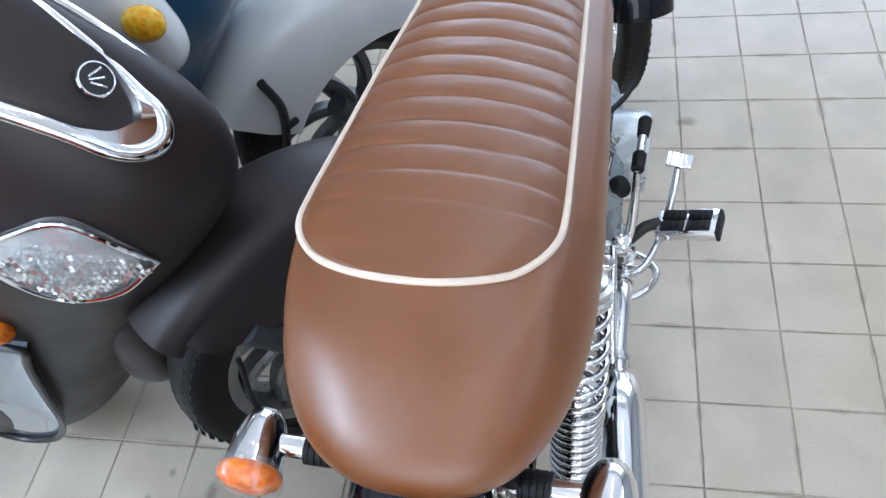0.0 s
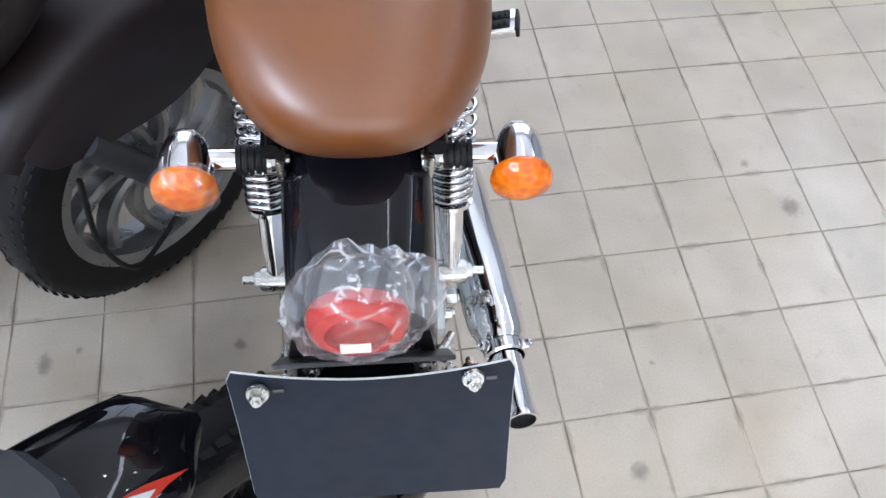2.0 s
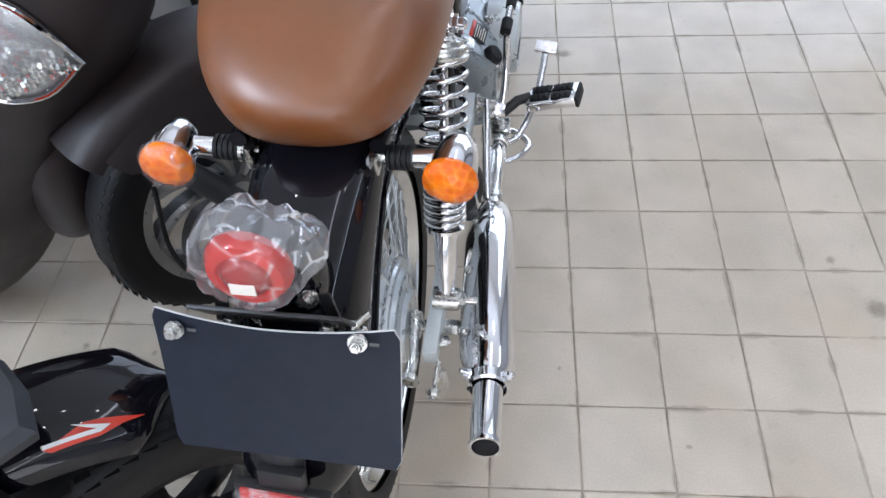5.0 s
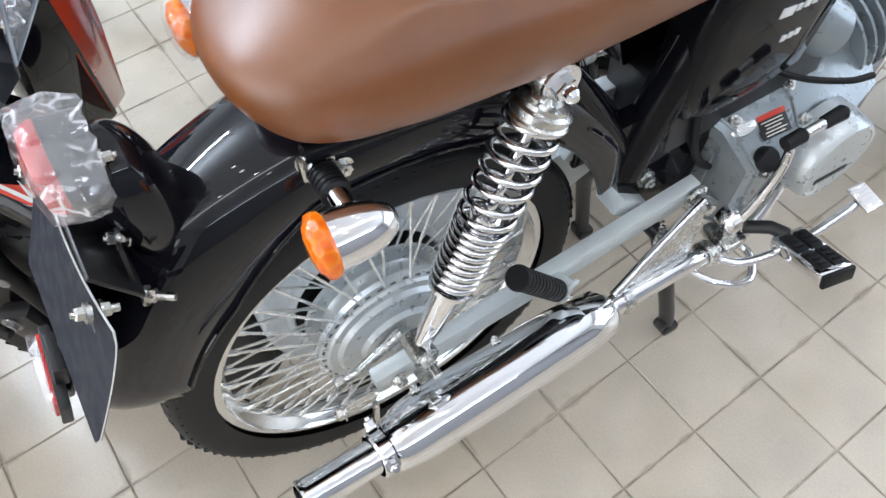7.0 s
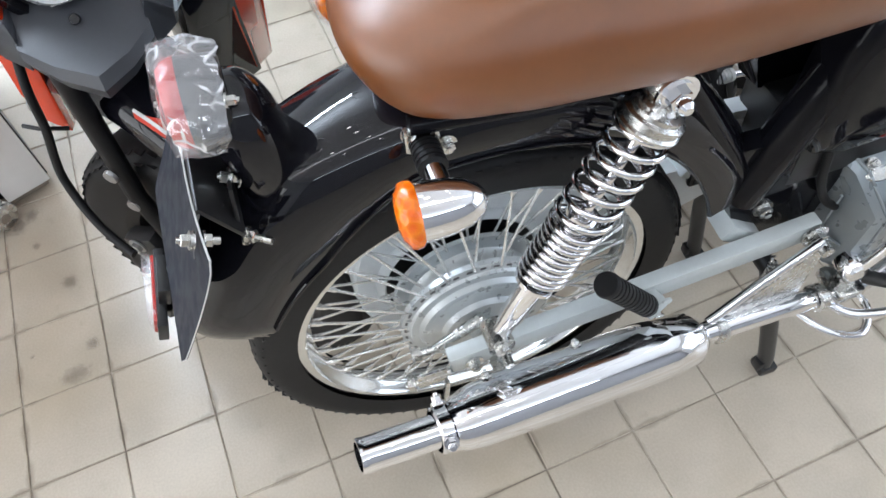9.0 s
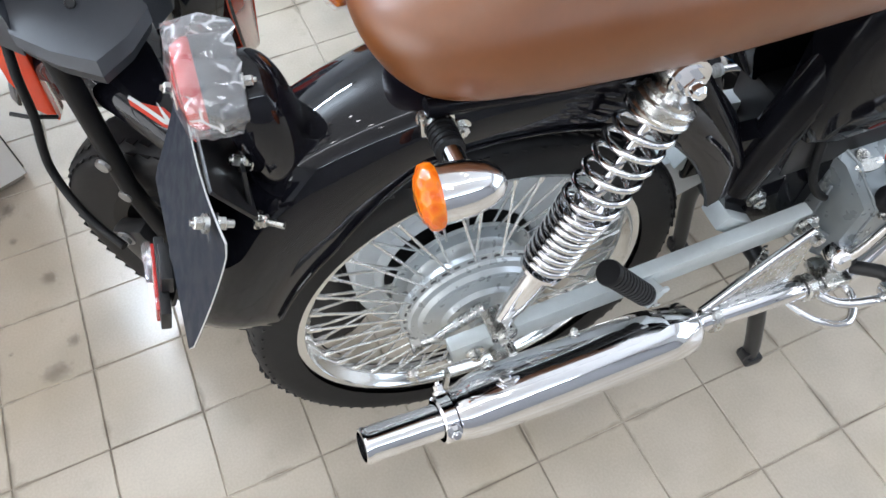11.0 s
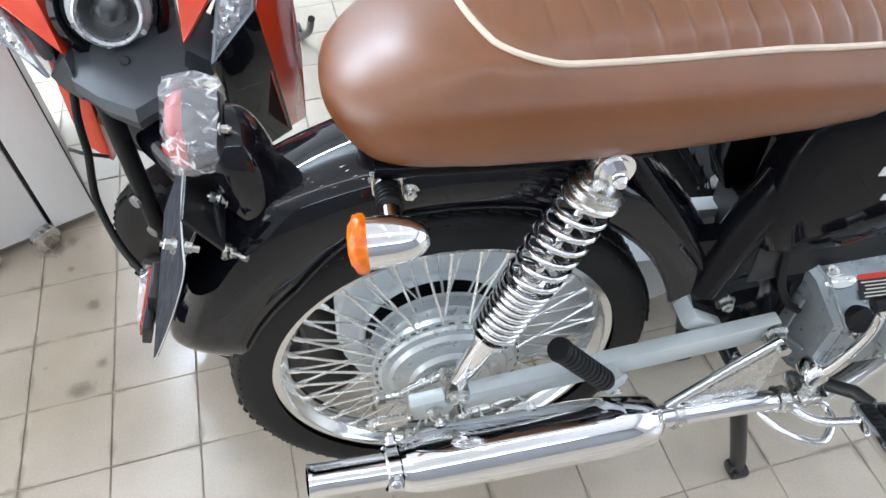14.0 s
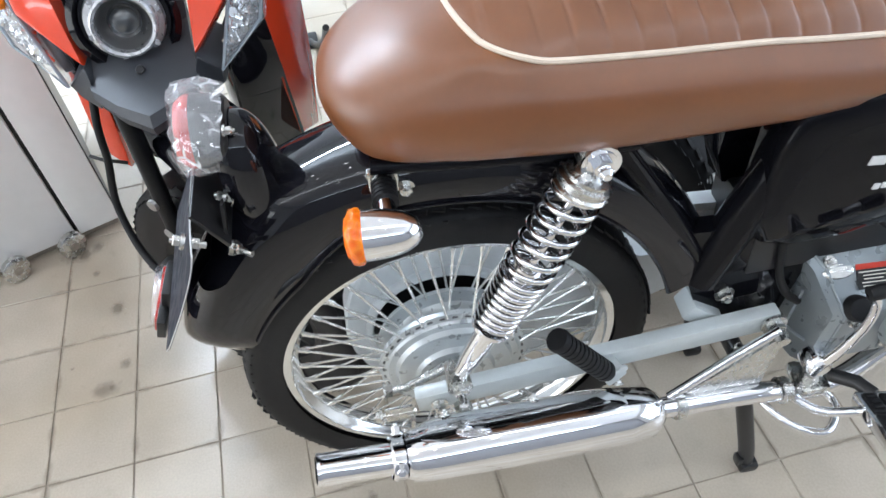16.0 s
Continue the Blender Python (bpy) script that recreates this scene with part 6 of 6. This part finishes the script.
def build_red_bike():
    rb = thing("motorbike", pose(-0.652, -0.211, 0, 0, 0, -9.4), "red and black motorbike with round projector headlight", "motorbike", "vehicles in the row")
    # x ahead, y to its left, z up
    # central dark cowl with a pointed beak
    def sided(pts, s, lean=0.23):
        """Points given by their distance from the slanting middle line, on either side."""
        return [Vector((x, 0.004 + lean * x + s * y, z)) for x, y, z in pts]
    bm = B()
    rows = []
    for z, nose, w, deep in ((0.575, 0.050, 0.030, 0.03), (0.598, 0.112, 0.064, 0.062), (0.612, 0.117, 0.070, 0.066), (0.624, 0.106, 0.071, 0.062), (0.636, 0.055, 0.071, 0.048), (0.646, 0.012, 0.072, 0.044), (0.658, -0.014, 0.074, 0.040), (0.70, -0.040, 0.079, 0.040), (0.78, -0.086, 0.088, 0.040), (0.88, -0.140, 0.080, 0.040)):
        rows.append(sided([(nose, 0, z)], 1) + sided([(nose - deep * 0.42, w * 0.55, z + 0.003), (nose - deep, w, z + 0.006), (nose - 0.17, w * 1.05, z + 0.02)], 1) + sided([(nose - 0.17, w * 1.05, z + 0.02), (nose - deep, w, z + 0.006), (nose - deep * 0.42, w * 0.55, z + 0.003)], -1))
    add_loft(bm, rows)
    cowl = part("nose_cowl", bm, GREY, rb, "matte dark grey pointed cowl", angle=30)
    # recess, flanged ring and projector
    hc, ha = Vector((-0.022, -0.003, 0.688)), Vector((0.96, 0.20, 0.20)).normalized()
    bm = B()
    add_lathe(bm, [(0, -0.01), (0.068, -0.01), (0.070, 0.006), (0.062, 0.010), (0.056, 0.0), (0, -0.004)], hc + ha * 0.002, ha, 40)
    part("headlight_recess", bm, BLACK, cowl, "glossy black recess")
    bm = B()
    add_lathe(bm, [(0.036, 0.0), (0.049, 0.0), (0.051, 0.004), (0.049, 0.013), (0.042, 0.016), (0.0410, 0.031), (0.0385, 0.033), (0.0350, 0.031), (0.0335, 0.018), (0.0335, 0.0), (0.036, 0.0)], hc, ha, 44)
    lamp = part("headlight", bm, RING, rb, "silver ringed projector headlight", angle=30)
    bm = B()
    add_lathe(bm, [(0.0335, 0.022), (0.031, 0.012), (0.026, 0.006), (0.020, 0.004)], hc, ha, 36)
    part("reflector_bowl", bm, ALLOY, lamp, "grey reflector bowl")
    bm = B()
    add_lathe(bm, [(0.022, 0.004), (0.0215, 0.012), (0.017, 0.019), (0.009, 0.0235), (0, 0.025)], hc, ha, 36)
    part("projector_lens", bm, GLASS, lamp, "dark glass lens")
    a, u, v = frame_of(ha)
    for k in range(6):
        t = 0.5 + 2 * math.pi * k / 6
        bm = B()
        add_lathe(bm, [(0, 0), (0.0045, 0), (0.004, 0.003), (0, 0.003)], hc + ha * 0.0140 + (u * math.cos(t) + v * math.sin(t)) * 0.0455, ha, 12)
        part("screw", bm, CHROME, lamp)
    bm = B()
    add_lathe(bm, [(0, 0), (0.0065, 0), (0.005, 0.006), (0, 0.006)], (0.030, 0.010, 0.643), (0.8, 0.2, 0.6), 12)
    part("cowl_screw", bm, SATIN, cowl)
    for s in (-1, 1):
        # red blade between cowl and side lamp
        bm = B()
        f = sided([(0.020, 0.073, 0.651), (-0.030, 0.087, 0.719), (-0.100, 0.090, 0.800), (-0.115, 0.158, 0.790), (-0.030, 0.138, 0.706)], s)
        prism(bm, f, [p - Vector((0.03, 0, 0.016)) for p in f])
        part("red_blade", soft(bm, 0.003), RED, rb, "glossy red blade panel", angle=30)
        # side lamp
        lens = [(0.024, 0.103, 0.626), (-0.042, 0.141, 0.705), (-0.100, 0.162, 0.785), (-0.145, 0.215, 0.765), (-0.055, 0.170, 0.648)]
        mid = sum((Vector(p) for p in lens), Vector()) / 5
        inner = [mid + (Vector(p) - mid) * 0.88 - Vector((0.020, 0.004, 0.008)) for p in lens]
        bm = B()
        f = sided(inner, s)
        prism(bm, f, [p - Vector((0.03, 0, 0.016)) for p in f])
        sl = part("side_lamp", soft(bm, 0.004), ALLOY, rb, "clear faceted side lamp", angle=30)
        rng = random.Random(20 + s)
        bm = B()
        for k in range(170):
            t = rng.random() ** 0.6
            a = Vector(inner[0]).lerp(Vector(inner[1]), t / 0.48) if t < 0.48 else Vector(inner[1]).lerp(Vector(inner[2]), (t - 0.48) / 0.52)
            b = Vector(inner[0]).lerp(Vector(inner[4]), t / 0.35) if t < 0.35 else Vector(inner[4]).lerp(Vector(inner[3]), (t - 0.35) / 0.65)
            q = sided([a.lerp(b, rng.uniform(0.1, 0.9)) + Vector((0.011, 0.004, 0.006))], s)[0]
            w = rng.uniform(0.7, 1.7)
            add_box(bm, q, (0.004 * w, 0.008 * w, 0.008 * w), Euler((rng.uniform(-0.7, 0.7), rng.uniform(-0.7, 0.7), rng.uniform(-0.7, 0.7))).to_matrix())
        tagged(part("lamp_facet", bm, REFLECTOR, sl), kind="stuff")
        bm = blob(sided([(-0.060, 0.158, 0.712)], s)[0], (0.012, 0.009, 0.010), 14, 10)
        part("bulb", bm, ORANGE, sl, "amber bulb")
        bm = B()
        g = sided(lens, s)
        prism(bm, g, [p - Vector((0.045, 0, 0.022)) for p in g])
        part("lamp_cover", soft(bm, 0.004), LAMP_COVER, sl)
        bm = B()
        add_tube(bm, g, 0.0028, 8, closed=True)
        part("lamp_edge", bm, GREY_LENS, sl, "milky rim of the clear cover")
        # dark cheek below the lamp
        bm = B()
        f = sided([(0.040, 0.069, 0.640), (0.020, 0.073, 0.649), (0.020, 0.102, 0.624), (-0.004, 0.100, 0.588), (0.045, 0.069, 0.598)], s)
        prism(bm, f, [p - Vector((0.10, 0, 0)) for p in f])
        part("cheek", soft(bm, 0.003), GREY, rb, angle=30)
        # long red side fairing
        bm = B()
        f = sided([(-0.10, 0.152, 0.665), (-0.18, 0.184, 0.70), (-0.24, 0.190, 0.60), (-0.25, 0.182, 0.45), (-0.255, 0.166, 0.310), (-0.182, 0.143, 0.345), (-0.15, 0.143, 0.47), (-0.12, 0.148, 0.60)], s, 0.0)
        prism(bm, f, [p + Vector((-0.03, -s * 0.012, 0)) for p in f])
        part("side_fairing", soft(bm, 0.004), RED, rb, "glossy red side fairing", angle=30)
        bm = B()
        f = sided([(-0.02, 0.106, 0.60), (-0.10, 0.152, 0.67), (-0.148, 0.150, 0.50), (-0.186, 0.150, 0.34), (-0.19, 0.09, 0.30), (-0.08, 0.085, 0.46)], s, 0.0)
        prism(bm, f, [p + Vector((-0.05, -s * 0.03, 0)) for p in f])
        part("inner_fairing", soft(bm, 0.004), BLACK, rb, angle=30)
    # lower red panel behind the hose
    bm = B()
    f = [(-0.045, -0.121, 0.610), (-0.030, -0.081, 0.577), (-0.030, -0.092, 0.434), (-0.030, -0.114, 0.464), (-0.032, -0.121, 0.511)]
    prism(bm, f, [(x - 0.04, y, z - 0.01) for x, y, z in f])
    part("lower_panel", soft(bm, 0.004), RED, rb, "glossy red lower panel", angle=30)
    # front wheel, turned
    axle_pose = pose(0.066, 0.062, 0.234, 0, 0, -34)
    guard_pose = pose(0.004, 0.032, 0.262, 0, 0, -48.6)
    wheel = alloy_wheel(rb, axle_pose, 0.156, 0.234, 0.057, 6, INK, 0.35, "black alloy front wheel turned aside")
    bm = B()
    def shoulder(r):
        """Half width of the fender at a radius."""
        return 0.066 * max(0.0, 1 - (max(0.0, r - 0.265) / 0.038) ** (2 / 0.7)) ** 0.4

    def prof(deg):
        g = min(1.0, 0.25 + (deg - 52) / 10)
        o = [(-g * 0.066 * math.copysign(abs(math.cos(math.pi * k / 14)) ** 0.8, math.cos(math.pi * k / 14)), 0.265 + 0.038 * math.sin(math.pi * k / 14) ** 0.7) for k in range(15)]
        return o + [(x * 0.95, r - 0.003) for x, r in o[::-1]]
    add_loft(bm, fender_rows(prof, 52, 150, 34, Vector((0, 0, 0))))
    fender = part("front_fender", bm, BLACK, wheel, "glossy black front fender with red and white flash", angle=50, m=axle_pose.inverted() @ guard_pose)

    def flash(pts, mat, lift, label):
        bm = B()
        ring0 = []
        pts = [Vector((d, r, 0)) for d, r in pts]
        for p, q in zip(pts, pts[1:] + pts[:1]):
            for k in range(4):
                w = p.lerp(q, k / 4)
                a, r = radians(w.x), w.y
                ring0.append(Vector((shoulder(r) + lift * 0.6, math.cos(a) * (r + lift), math.sin(a) * (r + lift))))
        vs = [bm.verts.new(p) for p in ring0]
        bmesh.ops.triangulate(bm, faces=[bm.faces.new(vs)])
        bmesh.ops.solidify(bm, geom=bm.faces[:], thickness=0.0008)
        part("flash", bm, mat, fender, label, angle=30)
    flash([(70.4, 0.2994), (66.7, 0.2993), (59.3, 0.2978), (63.5, 0.2963), (68.0, 0.2927), (76.4, 0.2912), (77.7, 0.2938)], DECAL_RED, 0.0014, "red flash")
    flash([(77.8, 0.2957), (68.3, 0.2965), (72.3, 0.2996), (65.7, 0.2970), (67.7, 0.2947), (77.7, 0.2938)], WHITE, 0.0026, "white flash")
    for s in (-1, 1):
        bm = B()
        add_tube(bm, [(s * 0.064, -0.012, -0.01), (s * 0.060, -0.054, 0.18), (s * 0.040, -0.076, 0.38)], [0.011, 0.012, 0.014], 18)
        leg = part("fork_leg", bm, INK, wheel, "black fork leg with two bolts")
        if s > 0:
            for y, z in ((-0.056, 0.170), (-0.064, 0.225)):
                bm = B()
                add_lathe(bm, [(0, 0), (0.010, 0), (0.009, 0.005), (0, 0.006)], (0.068, y, z), (1, 0, 0), 14)
                part("fork_bolt", bm, ALLOY, leg)
    bm = B()
    add_box(bm, (0.066, -0.075, 0.05), (0.030, 0.060, 0.085), Euler((0.35, 0, 0)).to_matrix(), 0.010)
    cal = part("brake_caliper", bm, SATIN, wheel)
    for y, z in ((-0.088, 0.078), (-0.062, 0.030)):
        bm = B()
        add_hex(bm, (0.081, y, z), (1, 0, 0), 0.009, 0.008)
        part("caliper_bolt", bm, ALLOY, cal)
    bm = B()
    add_lathe(bm, [(0, 0), (0.013, 0), (0.012, 0.008), (0, 0.008)], (0.101, 0, 0), (1, 0, 0), 16)
    part("axle_cap", bm, ALLOY, wheel)
    bm = B()
    add_lathe(bm, [(0.055, 0.040), (0.090, 0.040), (0.090, 0.044), (0.055, 0.044), (0.055, 0.040)], (0, 0, 0), (1, 0, 0), 40)
    part("brake_disc", bm, INK, wheel)
    # brake hose hanging beside the wheel
    bm = B()
    add_tube(bm, smooth_line([(-0.04, -0.090, 0.60), (0.005, -0.092, 0.55), (0.013, -0.099, 0.49), (0.014, -0.112, 0.44), (0.020, -0.117, 0.405), (0.045, -0.106, 0.372), (0.079, -0.084, 0.352), (0.12, -0.05, 0.34)]), 0.0058, 10)
    part("brake_hose", bm, RUBBER, rb, "black brake hose")
    bm = B()
    add_tube(bm, [(0.005, -0.125, 0.494), (0.013, -0.106, 0.491), (0.0, -0.080, 0.470)], 0.003, 6)
    part("hose_clip", bm, SATIN, rb)


build_red_bike()


# ---- white cabinet against which the row stands ----
def build_cabinet():
    ang = math.degrees(math.atan2(-0.485 + 0.706, -1.062 + 0.99)) - 90
    cab = thing("cabinet", pose(-1.064, -0.485, 0, 0, 0, ang), "white board cabinet with dirty foot and castors", "cabinet")
    # y runs back along the front from its right end, x out of the front
    bm = B()
    add_box(bm, (-0.21, -0.047, 0.50), (0.42, 0.088, 0.94), None, 0.003)
    part("side_panel", bm, CABINET, cab)
    bm = B()
    add_box(bm, (-0.21, -0.56, 0.50), (0.42, 0.92, 0.94), None, 0.003)
    part("front_panel", bm, CABINET, cab)
    bm = B()
    add_box(bm, (-0.215, -0.30, 0.5), (0.40, 0.6, 0.93))
    part("seam", bm, SATIN, cab, "dark joint")
    bm = B()
    add_box(bm, (-0.225, -0.51, 0.018), (0.40, 1.0, 0.034))
    part("plinth", bm, DIRT, cab, "dusty plinth")
    for y in (-0.115, -0.235, -0.62):
        bm = B()
        add_lathe(bm, [(0, -0.009), (0.026, -0.009), (0.030, -0.006), (0.030, 0.006), (0.026, 0.009), (0, 0.009)], (0.022, y, 0.031), (0.9, 0.3, 0), 24)
        castor = part("castor", bm, STEEL, cab, "worn castor wheel")
        bm = B()
        add_lathe(bm, [(0, -0.012), (0.010, -0.012), (0.010, 0.012), (0, 0.012)], (0.022, y, 0.031), (0.9, 0.3, 0), 16)
        part("castor_hub", bm, DIRT, castor)


build_cabinet()


def build_orange_box():
    bm = B()
    add_box(bm, (0, 0, 0.035), (0.16, 0.20, 0.07), None, 0.008)
    add_box(bm, (0, 0, 0.074), (0.17, 0.21, 0.012), None, 0.004)
    ob = part("storage_box", bm, DECAL_ORANGE, None, m=pose(-1.075, -0.800, 0, 0, 0, 18))
    tagged(ob, "orange-red plastic box on the floor", "box")


build_orange_box()


def build_stand_foot():
    """Side stand of a scooter parked behind the row."""
    bm = B()
    add_tube(bm, smooth_line([(-1.66, 0.02, 0.008), (-1.60, 0.035, 0.03), (-1.50, 0.055, 0.10), (-1.44, 0.065, 0.17)]), 0.009, 12)
    add_box(bm, (-1.665, 0.02, 0.007), (0.07, 0.045, 0.014), None, 0.004)
    ob = part("kick_stand", bm, SATIN)
    tagged(ob, "black steel side stand resting on the tiles", "side stand")


build_stand_foot()


# ---- ceiling fittings ----
def build_fitting(x, y):
    f = thing("ceiling_light", pose(x, y, ROOM_Z, 0, 0, 90), "long white ceiling tube fitting, unseen", "ceiling light", "ceiling lights")
    bm = B()
    add_box(bm, (0, 0, -0.35), (1.25, 0.06, 0.03), None, 0.006)
    part("housing", bm, WHITE, f)
    for x in (-0.5, 0.5):
        bm = B()
        add_tube(bm, [(x, 0, -0.336), (x, 0, -0.003)], 0.006, 8)
        part("hanger_rod", bm, WHITE, f)


def build_spot(x, y):
    f = thing("downlight", pose(x, y, ROOM_Z), "small round white ceiling downlight", "downlight", "ceiling downlights")
    bm = B()
    add_lathe(bm, [(0.034, -0.001), (0.052, -0.001), (0.052, -0.010), (0.046, -0.014), (0.034, -0.010), (0.034, -0.001)], (0, 0, 0), (0, 0, 1), 24)
    part("trim_ring", bm, WHITE, f)
    bm = B()
    add_lathe(bm, [(0.0335, -0.004), (0, -0.004)], (0, 0, 0), (0, 0, 1), 20)
    part("lamp_disc", bm, LED, f, "glowing lamp disc")


for x, y, length, *_ in ROWS:
    count = round(length / 1.33)
    for k in range(count):
        build_fitting(x, y + length * ((k + 0.5) / count - 0.5))
for tx, ty in SPOTS:
    build_spot(tx, ty)


# ---- floor tiles, 15 cm squares ----
def tile_bmesh(half, rows):
    bm = B()
    for x, y in rows:
        lo = [bm.verts.new((x + sx * half, y + sy * half, -0.004)) for sx, sy in ((-1, -1), (1, -1), (1, 1), (-1, 1))]
        mid = [bm.verts.new((x + sx * half, y + sy * half, -0.0014)) for sx, sy in ((-1, -1), (1, -1), (1, 1), (-1, 1))]
        hi = [bm.verts.new((x + sx * (half - 0.0012), y + sy * (half - 0.0012), 0.0)) for sx, sy in ((-1, -1), (1, -1), (1, 1), (-1, 1))]
        bridge(bm, lo, mid)
        bridge(bm, mid, hi)
        bm.faces.new(hi)
    return bm


def build_tiles():
    S, half = 0.15, 0.0740
    near, far = [], []
    for i in range(int(X0 / S) - 1, int(X1 / S) + 1):
        for j in range(int(Y0 / S) - 1, int(Y1 / S) + 1):
            x, y = (i + 0.5) * S, (j + 0.5) * S
            (near if -1.35 < x < 0.95 and -0.75 < y < 1.30 else far).append((x, y))
    near.sort(key=lambda p: (p[0] + 0.1) ** 2 + (p[1] - 0.25) ** 2)
    far += near[298:]
    ob = None
    rng = random.Random(3)
    for x, y in near[:298]:
        m = pose(x, y, rng.uniform(-0.0005, 0.0003), rng.uniform(-0.15, 0.15), rng.uniform(-0.15, 0.15), rng.uniform(-0.25, 0.25))
        if ob is None:
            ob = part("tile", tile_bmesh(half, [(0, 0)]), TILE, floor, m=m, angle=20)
        else:
            share(ob, m)
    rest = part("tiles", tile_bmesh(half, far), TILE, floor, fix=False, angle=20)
    tagged(rest, kind="stuff")


build_tiles()


STAINS = [(-1.020, -0.600, 0.020), (-0.995, -0.575, 0.013), (-1.012, -0.545, 0.010), (-0.839, 0.220, 0.010), (-0.927, 0.247, 0.005), (-0.957, 0.197, 0.006), (-0.522, 0.209, 0.007), (0.505, 0.476, 0.006), (-0.271, -0.057, 0.006), (0.102, -0.100, 0.010), (0.559, 0.360, 0.014), (-0.028, 0.222, 0.003), (0.179, 0.079, 0.003), (-0.787, 0.235, 0.004), (0.012, 1.133, 0.010), (-0.819, -0.494, 0.010), (-0.932, -0.543, 0.006), (-0.688, -0.574, 0.003), (-0.669, -0.472, 0.009), (-0.621, -0.506, 0.012)]


def build_stains():
    """Dark dried spots on the tiles."""
    rng = random.Random(12)
    for i, (x, y, r) in enumerate(STAINS):
        bm = B()
        n = 18
        turn = rng.uniform(0, 6.28)
        long = rng.uniform(1.0, 1.7)
        vs = []
        for k in range(n):
            t = 2 * math.pi * k / n
            q = r * 2.0 * (1 + 0.30 * noise.noise(Vector((math.cos(t) * 1.4 + x * 31, math.sin(t) * 1.4 + y * 17, 0))))
            a, b = q * math.cos(t) * long, q * math.sin(t)
            vs.append(bm.verts.new((x + a * math.cos(turn) - b * math.sin(turn), y + a * math.sin(turn) + b * math.cos(turn), 0.0009 + 0.00006 * i)))
        bm.faces.new(vs)
        part("stain", bm, STAIN, floor, "dried dark stain", fix=False)


build_stains()
